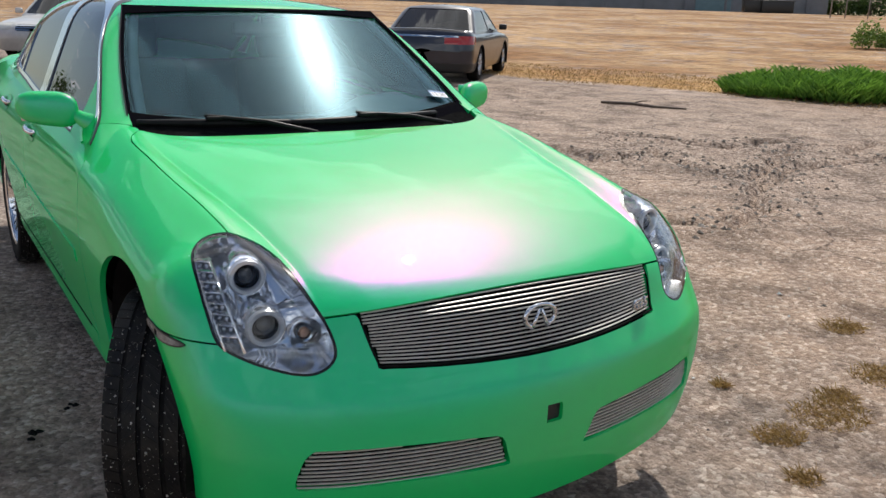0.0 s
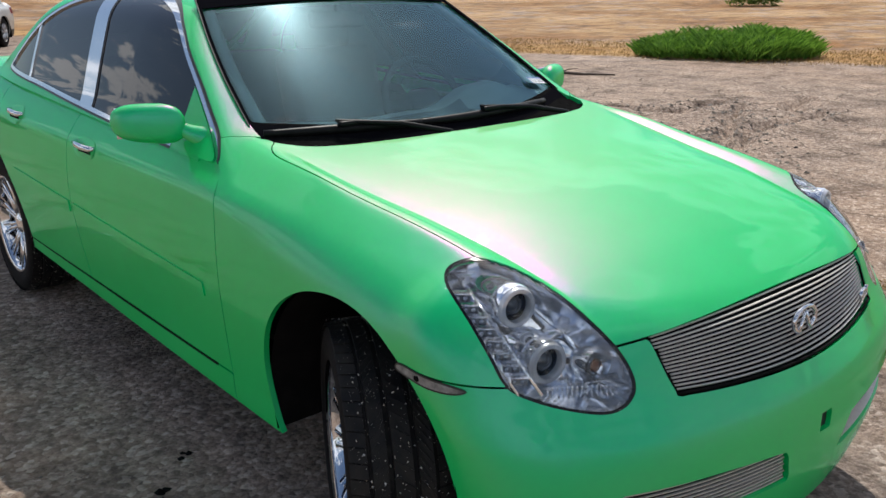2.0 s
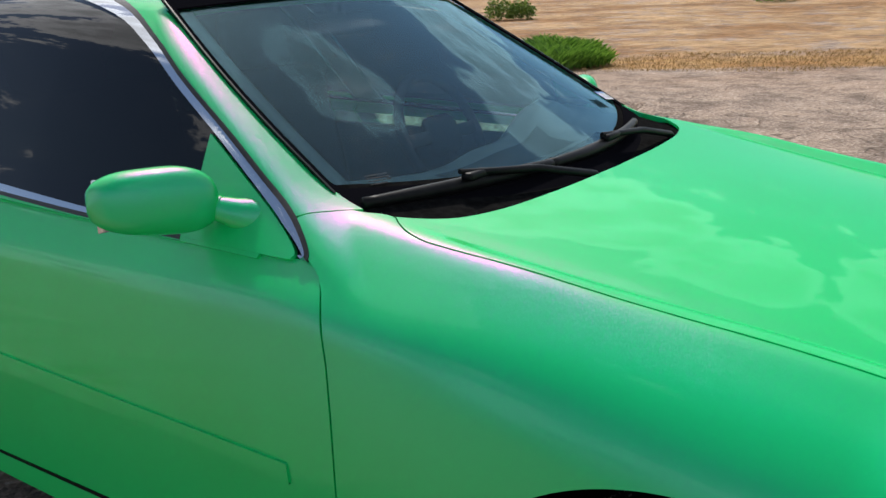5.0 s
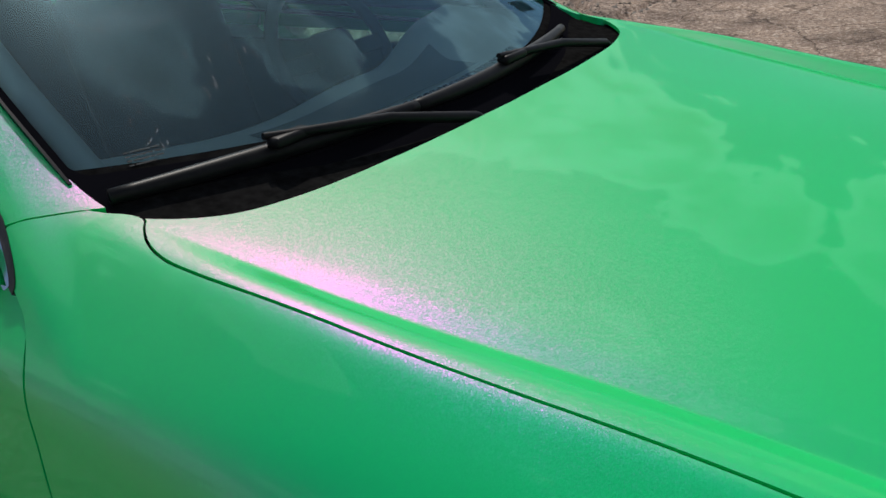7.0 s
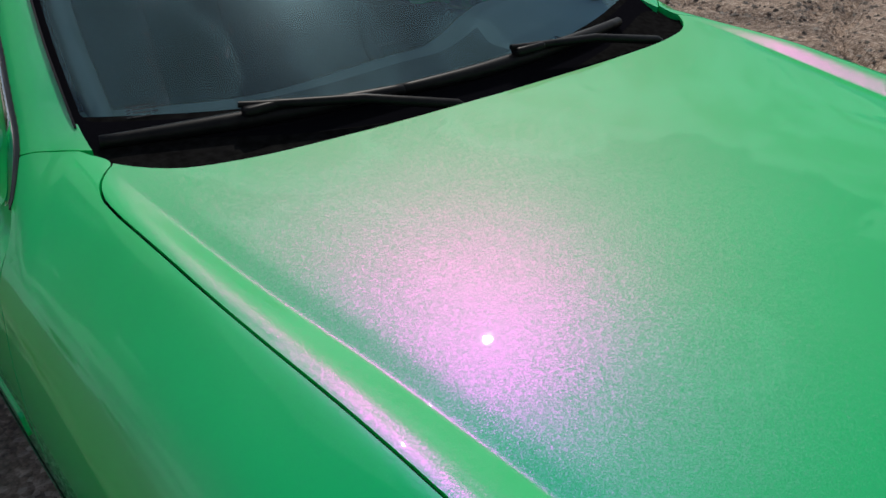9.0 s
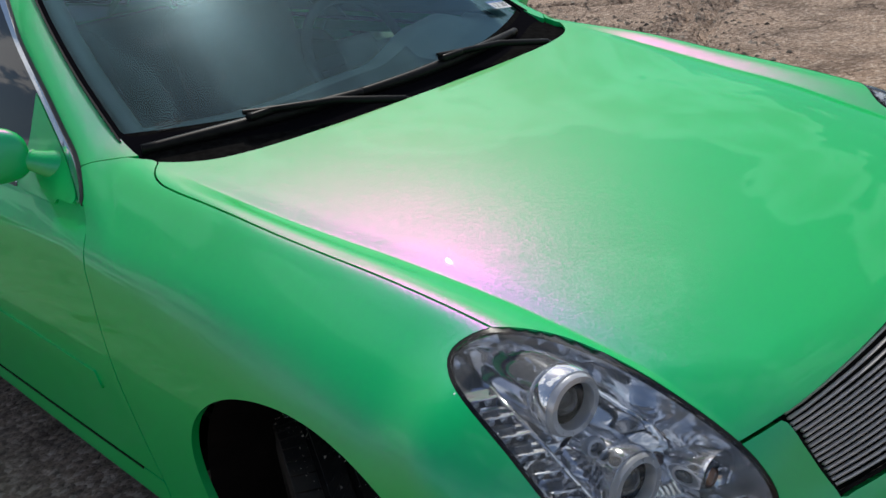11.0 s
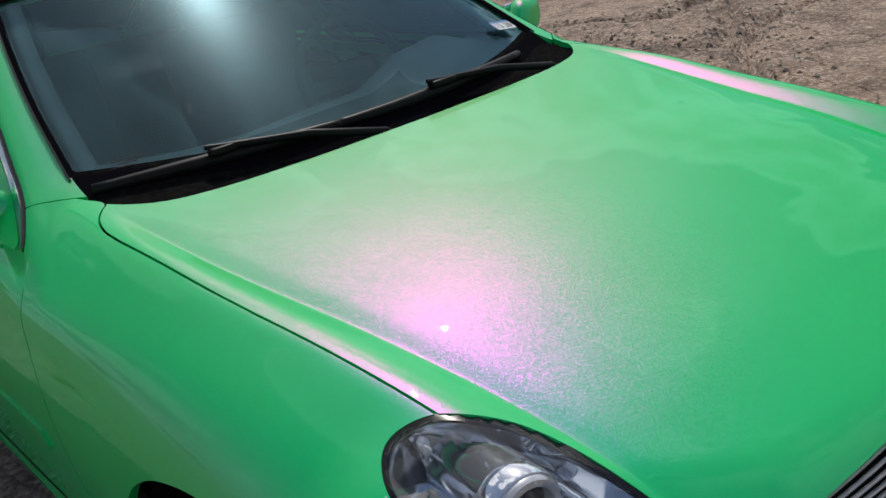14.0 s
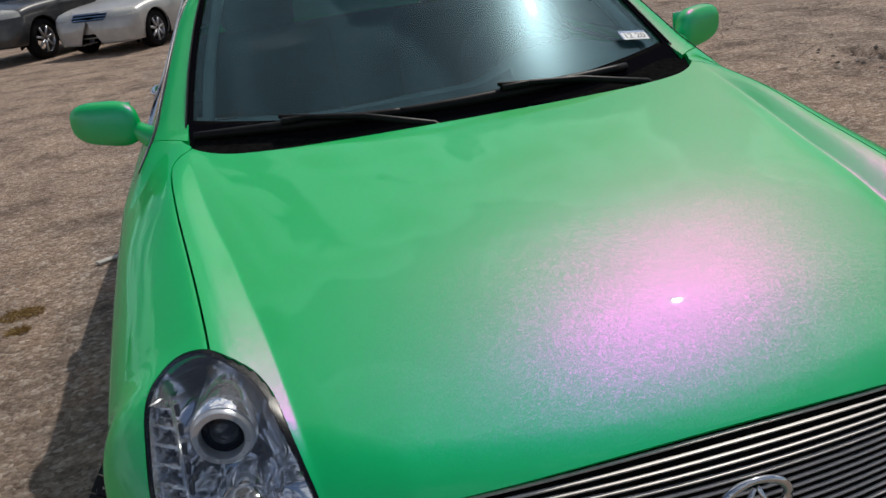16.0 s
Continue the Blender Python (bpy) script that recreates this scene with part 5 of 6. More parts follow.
bm = bmesh.new(); add_box(bm, (1.3, 2.6, 0.02), pose(0, 2.6, 0.42)); add_box(bm, (1.3, 0.03, 0.55), pose(0, 1.33, 0.72)); add_box(bm, (1.2, 0.5, 0.03), pose(0, 3.65, 1.035))
for s in (-1, 1):
    add_box(bm, (0.03, 2.3, 0.5), pose(s * 0.70, 2.5, 0.69))
part("cabin_lining", bm, DASHDARK, car)
# light lining on the inside of the pillars
for s in (-1, 1):
    bm = bmesh.new()
    ring = []
    for k in range(12):
        z = 1.03 + 0.34 * k / 11
        xo = float(shield_half(z)) - 0.034
        ring.append([bm.verts.new((s * (xo - dx), float(shield_y(xo - dx, z)) + 0.03 + dy, z)) for dx, dy in ((0.0, 0.0), (0.027, 0.010), (0.031, 0.05), (0.0, 0.06))])
    for a, b in zip(ring, ring[1:]):
        for k in range(4):
            bm.faces.new((a[k], a[(k + 1) % 4], b[(k + 1) % 4], b[k]))
    part("pillar_lining", bm, DASH, car, "pale grey pillar lining")

# dried wipe marks on the glass, in little fans
MARKS, mk_nt, mk_out = mat_new("dried_marks")
mk_mix = mk_nt.nodes.new("ShaderNodeMixShader"); mk_mix.inputs[0].default_value = 0.24
mk_nt.links.new(mk_nt.nodes.new("ShaderNodeBsdfTransparent").outputs[0], mk_mix.inputs[1])
mk_df = mk_nt.nodes.new("ShaderNodeBsdfDiffuse"); mk_df.inputs[0].default_value = (0.8, 0.83, 0.84, 1)
mk_nt.links.new(mk_df.outputs[0], mk_mix.inputs[2]); mk_nt.links.new(mk_mix.outputs[0], mk_out.inputs[0])
bm = bmesh.new()
rnd = random.Random(11)
for cx, cz, n, ang, spread in ((-0.36, 1.10, 9, 1.3, 0.04), (-0.28, 1.13, 7, 1.25, 0.035), (-0.42, 1.19, 6, 2.2, 0.05), (-0.12, 1.17, 5, 1.9, 0.04), (-0.22, 1.22, 10, 0.9, 0.06),
                               (-0.33, 1.25, 12, 0.5, 0.07), (0.02, 1.24, 8, 1.2, 0.06), (-0.48, 1.12, 6, 1.8, 0.04), (0.2, 1.2, 5, 1.0, 0.06), (-0.15, 1.3, 10, 0.6, 0.08), (-0.5, 1.07, 5, 1.0, 0.03)):
    for k in range(n):
        x0, z0 = cx + rnd.gauss(0, spread * 0.6), cz + rnd.gauss(0, spread * 0.35)
        a, ln, w = ang + rnd.gauss(0, 0.16), rnd.uniform(0.006, 0.024), rnd.uniform(0.0003, 0.0009)
        pts = [(x0 + ln * (q - 0.5) * math.cos(a + 0.3 * (q - 0.5)), z0 + 0.5 * ln * (q - 0.5) * math.sin(a + 0.3 * (q - 0.5))) for q in (0, 0.33, 0.66, 1)]
        lo_, hi_ = [], []
        for q, (x, z) in enumerate(pts):
            ww = w * (0.4 if q in (0, 3) else 1)
            lo_.append(bm.verts.new(on_shield(x - ww * math.sin(a), z + 0.5 * ww * math.cos(a), 0.0016)))
            hi_.append(bm.verts.new(on_shield(x + ww * math.sin(a), z - 0.5 * ww * math.cos(a), 0.0016)))
        for q in range(3):
            bm.faces.new((lo_[q], lo_[q + 1], hi_[q + 1], hi_[q]))
tagged(part("dried_mark", bm, MARKS, glass, "whitish dried wipe marks", False), kind="stuff")

# dated sticker low in the windshield corner, and the glass maker's mark
st = on_shield(0.548, 1.082, 0.014)
turn = Matrix.Translation(st) @ Matrix.Rotation(radians(18), 4, "Z") @ Matrix.Rotation(radians(30), 4, "X") @ Matrix.Rotation(radians(-13), 4, "Z")
bm = bmesh.new(); add_box(bm, (0.082, 0.040, 0.0008), turn)
sticker = part("registration_sticker", bm, WHITE, car, "white and blue dated sticker")
bm = bmesh.new(); add_box(bm, (0.082, 0.008, 0.0009), turn @ pose(0, 0.0155, 0.0004)); add_box(bm, (0.004, 0.032, 0.0009), turn @ pose(-0.039, -0.004, 0.0004))
part("sticker_band", bm, BLUEPRINT, sticker)
cu = bpy.data.curves.new("date", "FONT")
cu.body, cu.size, cu.align_x, cu.align_y = "12 20", 0.03, "CENTER", "CENTER"
tmp = new("date_curve", cu)
me = bpy.data.meshes.new_from_object(tmp.evaluated_get(bpy.context.evaluated_depsgraph_get()))
bpy.data.objects.remove(tmp)
me.materials.clear(); me.materials.append(BLACK)
ob = new("sticker_date", me)
ob.matrix_world = turn @ pose(0, -0.004, 0.0012)
ob.parent = sticker
bm = bmesh.new()
mk = Matrix.Translation(on_shield(-0.549, 1.056, 0.008)) @ Matrix.Rotation(radians(-21), 4, "Z") @ Matrix.Rotation(radians(30), 4, "X")
for r in range(4):
    for k in range(5 - (r == 3)):
        add_box(bm, (0.006 + 0.003 * ((k * 7 + r * 3) % 3), 0.0025, 0.0004), mk @ pose(-0.02 + 0.010 * k, 0.012 - 0.008 * r, 0))
part("glass_mark", bm, DASHDARK, car)

# ---- ground ----


def lattice(seed, n=64):
    return np.random.RandomState(seed).rand(n, n)


def value_noise(x, y, scale, table):
    n = len(table)
    u, v = np.asarray(x) * scale, np.asarray(y) * scale
    i, j = np.floor(u).astype(int), np.floor(v).astype(int)
    a, b = u - i, v - j
    a, b = a * a * (3 - 2 * a), b * b * (3 - 2 * b)
    t = lambda p, q: table[p % n, q % n]
    return (t(i, j) * (1 - a) + t(i + 1, j) * a) * (1 - b) + (t(i, j + 1) * (1 - a) + t(i + 1, j + 1) * a) * b


TAB = [lattice(s) for s in range(6)]
CRACKS = [[(4.67, 5.66), (4.55, 4.86), (5.43, 5.05), (5.17, 4.11), (5.26, 3.59), (6.87, 4.49), (7.38, 4.62)],
          [(3.18, 2.63), (3.45, 2.46), (4.08, 2.59), (5.04, 3.3), (6.03, 3.76), (7.66, 3.79)],
          [(5.93, 6.4), (6.3, 5.65), (6.35, 5.02), (7.72, 5.03)], [(7.42, 4.08), (8.42, 4.54), (8.38, 4.24)]]


def ground_z(x, y):
    z = 0.016 * (value_noise(x, y, 0.9, TAB[0]) - 0.5) + 0.010 * (value_noise(x, y, 3.1, TAB[1]) - 0.5) + 0.007 * (value_noise(x, y, 8.0, TAB[2]) - 0.5)
    wx = x + 0.22 * (value_noise(x, y, 2.5, TAB[3]) - 0.5) + 0.10 * (value_noise(x, y, 7.0, TAB[5]) - 0.5)
    wy = y + 0.22 * (value_noise(x, y, 2.5, TAB[4]) - 0.5) + 0.10 * (value_noise(x, y, 7.0, TAB[1]) - 0.5)
    P = np.stack([wx.ravel(), wy.ravel()], 1)
    best = np.full(len(P), 9.0)
    for line in CRACKS:
        for p, q in zip(line, line[1:]):
            p, q = np.array(p), np.array(q)
            d = q - p
            t = np.clip((P - p) @ d / (d @ d), 0, 1)
            best = np.minimum(best, np.hypot(*(P - p - t[:, None] * d).T))
    best = best.reshape(np.shape(x))
    z = z - 0.085 * np.exp(-(best / 0.065) ** 2) + 0.025 * np.exp(-((best - 0.2) / 0.14) ** 2)
    # broken, lifted slabs round the cracks
    rough = np.clip(value_noise(x, y, 0.6, TAB[4]) * 1.6 - 0.5, 0, 1) * np.clip((x - 3.0) / 1.5, 0, 1) * np.clip((11 - x) / 2, 0, 1)
    z = z + rough * 0.075 * (value_noise(x, y, 4.2, TAB[0]) - 0.5)
    swell = np.clip((np.hypot(x, y) - 14) / 30, 0, 1)
    z = z + swell * 0.12 * (value_noise(x, y, 0.13, TAB[2]) - 0.5)
    z = z + 1.75 * ease((np.hypot(x + 1.3, y + 1.5) - 22) / 96)      # the lot climbs gently far off
    return z * np.where((np.abs(x) < 1.0) & (y > -0.2) & (y < 5), 0.4, 1.0)


def spread(lo, hi, step, far):
    core = np.arange(lo, hi + step / 2, step)
    out, s = [], step
    while (out[-1] if out else 0) < far:
        s *= 1.22
        out.append((out[-1] if out else 0) + s)
    return np.concatenate([lo - np.array(out)[::-1], core, hi + np.array(out)])


gx, gy = spread(-2.6, 10.5, 0.05, 900), spread(-1.6, 9.5, 0.05, 900)
xx, yy = np.meshgrid(gx, gy, indexing="ij")
zz = ground_z(xx, yy)
me = bpy.data.meshes.new("ground")
me.from_pydata(np.stack([xx.ravel(), yy.ravel(), zz.ravel()], 1).tolist(), [], grid_faces(len(gx), len(gy)))
me.polygons.foreach_set("use_smooth", np.ones(len(me.polygons), bool))
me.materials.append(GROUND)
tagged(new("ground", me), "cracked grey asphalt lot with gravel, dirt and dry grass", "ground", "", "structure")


def gz(x, y):
    return float(ground_z(np.array([x]), np.array([y]))[0])


# ---- loose small things on the ground ----
def pebble(bm, at, s, rnd):
    c = Vector(at)
    ring = [bm.verts.new(c + Vector((s * math.cos(a) * rnd.uniform(0.7, 1.2), s * math.sin(a) * rnd.uniform(0.7, 1.2), rnd.uniform(-0.1, 0.25) * s))) for a in (0, 1.26, 2.51, 3.77, 5.03)]
    top = bm.verts.new(c + Vector((rnd.uniform(-.3, .3) * s, rnd.uniform(-.3, .3) * s, s * rnd.uniform(0.45, 0.9))))
    for k in range(5):
        bm.faces.new((ring[k], ring[(k + 1) % 5], top))


def island_mat(name, stops, rough=0.9):
    m, nt, out = mat_new(name)
    p = principled(nt, (0.3, 0.3, 0.3), rough, 0, 0, 0.2)
    geo = nt.nodes.new("ShaderNodeNewGeometry")
    r = ramp_node(nt, geo.outputs["Random Per Island"], stops)
    nt.links.new(r.outputs[0], p.inputs["Base Color"])
    nt.links.new(p.outputs[0], out.inputs[0])
    return m


STONE = island_mat("gravel_stone", ((0.0, (0.10, 0.09, 0.08)), (0.5, (0.27, 0.23, 0.19)), (1.0, (0.55, 0.50, 0.44))))
rnd = random.Random(11)
bm = bmesh.new()
rs = np.random.RandomState(11)
px_, py_ = np.concatenate([rs.uniform(0.9, 6.0, 10000), rs.uniform(-2.6, -0.95, 2000)]), np.concatenate([rs.uniform(-1.0, 6.0, 10000), rs.uniform(0.2, 9.0, 2000)])
for x, y, z in zip(px_.tolist(), py_.tolist(), ground_z(px_, py_).tolist()):
    s = 0.0022 + 0.0045 * rnd.random() ** 3 + (0.012 * rnd.random() if rnd.random() < 0.02 else 0)
    pebble(bm, (x, y, z), s, rnd)
tagged(part("gravel", bm, STONE, None, "", False), "loose grey and tan gravel over the asphalt", "gravel", "", "stuff")

# rubble of broken tarmac along the cracks
bm = bmesh.new()
rnd = random.Random(21)
for line in CRACKS[:3]:
    for p, q in zip(line, line[1:]):
        n = int(150 * math.hypot(q[0] - p[0], q[1] - p[1]))
        t = rs.rand(n)
        x, y = p[0] + t * (q[0] - p[0]) + rs.normal(0, 0.22, n), p[1] + t * (q[1] - p[1]) + rs.normal(0, 0.22, n)
        for at in zip(x.tolist(), y.tolist(), ground_z(x, y).tolist()):
            pebble(bm, at, 0.005 + 0.026 * rnd.random() ** 3, rnd)
tagged(part("broken_tarmac", bm, island_mat("tarmac_chunks", ((0.0, (0.09, 0.075, 0.065)), (0.6, (0.20, 0.17, 0.145)), (1.0, (0.34, 0.30, 0.26)))), None, "", False), "loose chunks of broken tarmac along the cracks", "rubble", "", "stuff")

STRAW = leaf_mat("dry_grass_blades", (0.20, 0.115, 0.035), (0.46, 0.31, 0.12))
GREEN = leaf_mat("weed_leaves", (0.045, 0.13, 0.012), (0.24, 0.44, 0.06))
LUSH = leaf_mat("tall_weed_blades", (0.06, 0.12, 0.02), (0.24, 0.34, 0.07))


def blade(bm, at, h, lean, w, rnd):
    a = rnd.uniform(0, 2 * math.pi)
    u = Vector((math.cos(a), math.sin(a), 0))
    d = Vector((math.cos(a + 1.57), math.sin(a + 1.57), 0)) * lean
    c = Vector(at)
    v = [bm.verts.new(c - u * w), bm.verts.new(c + u * w), bm.verts.new(c + d * 0.45 * h + Vector((0, 0, h * 0.62)) + u * w * 0.7), bm.verts.new(c + d * h + Vector((0, 0, h)) )]
    bm.faces.new((v[0], v[1], v[2])); bm.faces.new((v[0], v[2], v[3]))


def tuft(x, y, r, h, n, mat, name, label, cat, lean=0.9):
    bm = bmesh.new()
    rnd = random.Random(int(x * 977 + y * 131))
    base = gz(x, y)
    for k in range(n):
        a, q = rnd.uniform(0, 6.283), r * rnd.random() ** 0.6
        px_, py_ = x + q * math.cos(a) * 1.3, y + q * math.sin(a)
        blade(bm, (px_, py_, base - 0.004), h * rnd.uniform(0.4, 1.1), lean * rnd.uniform(0.3, 1.3), 0.0022, rnd)
    return tagged(part(name, bm, mat, None, "", False), label, cat, "dry weed tufts")


for x, y, r in ((1.24, 0.20, 0.08), (1.55, 0.21, 0.13), (1.06, -0.03, 0.05), (2.47, 0.78, 0.09), (2.08, 0.34, 0.11), (1.40, 0.6, 0.03), (1.72, 0.30, 0.07), (-1.64, 3.31, 0.08), (-1.62, 3.12, 0.04)):
    tuft(x, y, r, 0.022, int(700 * r / 0.1), STRAW, "dry_tuft", "flattened tuft of dry straw-coloured weed on gravel", "weed", 1.8)

# dry grass belt and scattered blades out on the lot
rnd = random.Random(4)
bm = bmesh.new()
px_, py_ = rs.uniform(7.0, 20, 60000), rs.uniform(-1, 24, 60000)
far = 0.80 * px_ + 0.34 * py_
keep = (far > 12.0 + 0.8 * value_noise(px_, py_, 0.8, TAB[2])) & (far < 16.4) & (value_noise(px_, py_, 0.5, TAB[3]) > 0.25)
px_, py_ = px_[keep], py_[keep]
for x, y, z in zip(px_.tolist(), py_.tolist(), ground_z(px_, py_).tolist()):
    blade(bm, (x, y, z - 0.005), rnd.uniform(0.02, 0.07), rnd.uniform(0.4, 1.4), 0.005, rnd)
tagged(part("dry_grass", bm, STRAW, None, "", False), "belt of short dry yellow grass on the lot", "grass", "", "stuff")


def leafy_mass(name, label, cat, spots, n, leaf, mat, seed, stem=True):
    """A low mass of leaves on many stems with an uneven top."""
    rnd = random.Random(seed)
    bm = bmesh.new()
    for k in range(n):
        cx, cy, rx_, ry_, h = rnd.choice(spots)
        a, q = rnd.uniform(0, 6.283), math.sqrt(rnd.random())
        x, y = cx + rx_ * q * math.cos(a), cy + ry_ * q * math.sin(a)
        hh = h * (1 - 0.55 * q * q) * (0.95 + 0.35 * math.sin(x * 9.1 + 2 * math.sin(y * 5.3)) * math.sin(y * 7.7 + x * 3.1))
        z = hh * rnd.random() ** 0.55
        c = Vector((x, y, z + 0.01 + 1.75 * float(ease((math.hypot(x + 1.3, y + 1.5) - 22) / 96))))
        u = Vector((rnd.gauss(0, 1), rnd.gauss(0, 1), rnd.gauss(0.2, 0.6))).normalized()
        w = u.cross(Vector((rnd.gauss(0, 1), rnd.gauss(0, 1), rnd.gauss(0, 1)))).normalized()
        s = leaf * rnd.uniform(0.6, 1.4)
        v = [bm.verts.new(c), bm.verts.new(c + u * s * 0.5 + w * s * 0.28), bm.verts.new(c + u * s), bm.verts.new(c + u * s * 0.5 - w * s * 0.28)]
        bm.faces.new(v)
    ob = part(name, bm, mat, None, "", False)
    return tagged(ob, label, cat)


def weed_bed(spots, n, seed):
    """Dense upright grass blades and leaves, tallest inside the patch."""
    rnd = random.Random(seed)
    bm = bmesh.new()
    for k in range(n):
        cx, cy, rx_, ry_, h = rnd.choice(spots)
        a, q = rnd.uniform(0, 6.283), math.sqrt(rnd.random())
        x, y = cx + rx_ * q * math.cos(a), cy + ry_ * q * math.sin(a)
        hh = h * (1 - 0.45 * q ** 3) * (0.7 + 0.55 * rnd.random() + 0.2 * math.sin(x * 4.1 + 2 * math.sin(y * 3.3)))
        z0 = hh * 0.8 * rnd.random() ** 0.7
        blade(bm, (x, y, z0), min(hh - z0, 0.16) + 0.03, rnd.uniform(0.2, 1.6), rnd.uniform(0.005, 0.013), rnd)
    return tagged(part("green_weed_bed", bm, GREEN, None, "", False), "low bed of dense bright green weeds in dry grass", "weeds", "", "stuff")


weed_bed([(12.75, 9.5, 0.8, 0.6, 0.30), (13.0, 9.0, 1.2, 0.8, 0.40), (13.3, 8.2, 1.2, 0.9, 0.44), (13.7, 7.8, 0.9, 0.7, 0.40), (14.3, 8.6, 1.2, 0.9, 0.42)], 32000, 3)
leafy_mass("tall_weeds", "clump of tall yellow-green weeds", "weed", [(34.0, 21.0, 0.8, 0.6, 1.1), (34.6, 20.2, 0.6, 0.6, 0.9)], 2200, 0.13, LUSH, 8)
leafy_mass("tall_weeds", "clump of tall yellow-green weeds", "weed", [(52.0, 13.2, 1.6, 1.2, 1.0), (54.5, 14.0, 1.4, 1.2, 1.1)], 2500, 0.16, GREEN, 9)

# a dry stick, a pale splinter of board, bits of litter
bm = bmesh.new()
add_tube(bm, [(8.24, 8.93, 0.03), (8.45, 8.5, 0.045), (8.62, 8.15, 0.03), (8.85, 7.72, 0.035)], [0.022, 0.026, 0.02, 0.012], 8)
add_tube(bm, [(8.45, 8.5, 0.045), (8.6, 8.4, 0.09), (8.68, 8.3, 0.1)], [0.012, 0.009, 0.005], 6)
tagged(part("stick", bm, worn("dead_wood", (0.06, 0.045, 0.035), (0.12, 0.09, 0.07), 0.9, scale=20)), "dark dry stick lying on the asphalt", "stick")
bm = bmesh.new()
add_box(bm, (0.20, 0.045, 0.014), pose(-1.275, 3.90, 0.012, 4, 3, 38), 0.004)
tagged(part("board_piece", bm, worn("bleached_wood", (0.45, 0.42, 0.38), (0.6, 0.57, 0.52), 0.8, scale=40)), "pale splintered piece of board on the ground", "debris")
LITTER = worn("litter", (0.5, 0.5, 0.48), (0.66, 0.64, 0.62), 0.7, scale=60)
for x, y, s, dk in ((-1.06, 0.62, 0.02, 0), (2.61, 1.255, 0.02, 0), (2.35, 1.0, 0.012, 0), (-0.868, 1.617, 0.016, 1), (-1.018, 1.448, 0.022, 1), (1.35, 0.7, 0.012, 0)):
    bm = bmesh.new()
    r2 = random.Random(int(x * 1000))
    for k in range(3 if dk else 1):
        pebble(bm, (x + r2.uniform(-s, s) * k, y + r2.uniform(-s, s) * k, gz(x, y) + 0.002), s * r2.uniform(0.6, 1), r2)
    tagged(part("dirt_clod" if dk else "paper_scrap", bm, DARK if dk else LITTER, None, "", False), "small dark clod of dirt on the asphalt" if dk else "small pale scrap of litter on the gravel", "debris")

# ---- parked cars further off ----


def parked_car(name, label, place, L, W, H, hood_z, belt_z, paint, rear_look, suv=False):
    """A parked car with its nose at y = 0 and its tail at y = L."""
    thing_ = thing(name, label, "car", "parked cars")
    wb = 0.585 * L
    yf, yr, r_t = 0.19 * L, 0.19 * L + wb, (0.37 if suv else 0.325)
    clear = 0.30 if suv else 0.2
    y_w0, y_w1, y_r1, y_r0 = 0.27 * L, 0.44 * L, (0.90 if suv else 0.74) * L, (0.985 if suv else 0.90) * L

    def low(x, y, z):
        top = lerp_tab(y, (-0.1, 0.0, 0.06 * L, 0.26 * L, 0.6 * L, 0.86 * L, 0.98 * L, L + 0.1), (hood_z - 0.3, hood_z - 0.2, hood_z - 0.06, hood_z + 0.07, belt_z + 0.02, belt_z + 0.06, belt_z + 0.04, belt_z - 0.2)) - 0.05 * (x / W * 2) ** 2
        w = lerp_tab(z, (0.1, clear, 0.5, 0.75, belt_z, belt_z + 0.15), (0.85, 0.93, 1.0, 0.995, 0.95, 0.82)) * W / 2
        a = smax(z - top, np.abs(x) - w, 0.10)
        a = smax(a, 0.22 * x * x + 0.10 * np.abs(z - 0.45) - y, 0.22)
        a = smax(a, y - L + 0.16 * x * x + 0.14 * np.abs(z - 0.6), 0.22)
        return smax(a, clear - z, 0.04)

    def cab(x, y, z):
        a = smax(z - (H - 0.12 * x * x - 0.10 * ((y - 0.58 * L) / (0.2 * L)) ** 2 * 0.3), np.abs(x) - (W / 2 - 0.06 - 0.42 * (z - belt_z)), 0.09)
        a = smax(a, (y_w0 + (y_w1 - y_w0) * (z - belt_z + 0.05) / (H - belt_z) + 0.25 * x * x) - y, 0.05)
        a = smax(a, y - (y_r0 - (y_r0 - y_r1) * (z - belt_z) / (H - belt_z) - 0.2 * x * x), 0.06)
        return smax(a, belt_z - 0.03 - z, 0.03)

    skin = lambda x, y, z: np.minimum(low(x, y, z), cab(x, y, z))
    s = np.linspace(0, 1, 120)
    ys = L * (0.5 - 0.5 * np.cos(np.pi * s) * (1 - 0.0 * s)) * 0.998 + 0.001 * L
    V, Fc = polar_grid(skin, ys, np.radians(np.linspace(-60, 240, 150)), 0.62, 1)
    wells = lambda V: np.minimum(np.hypot(V[:, 1] - yf, V[:, 2] - r_t), np.hypot(V[:, 1] - yr, V[:, 2] - r_t)) - r_t * 1.14
    up = lambda V: V[:, 2] - belt_z - 0.035
    zt = lambda V: H - 0.085 - V[:, 2]
    is_ws = lambda V: np.minimum(np.minimum(up(V), zt(V)), np.minimum((W / 2 - 0.14 - 0.42 * (V[:, 2] - belt_z)) - ax(V), y_w1 + 0.12 - V[:, 1]))
    is_rw = lambda V: np.minimum(np.minimum(up(V), zt(V)), np.minimum((W / 2 - 0.16 - 0.42 * (V[:, 2] - belt_z)) - ax(V), V[:, 1] - y_r1 + 0.10))
    slope = lambda V: (V[:, 2] - belt_z) / (H - belt_z)
    side_ok = lambda V: np.minimum(np.minimum(up(V), H - 0.10 - V[:, 2]), np.minimum(V[:, 1] - (y_w0 + 0.32 + (y_w1 - y_w0) * slope(V)), (y_r0 - 0.26 - (y_r0 - y_r1) * slope(V)) - V[:, 1]))
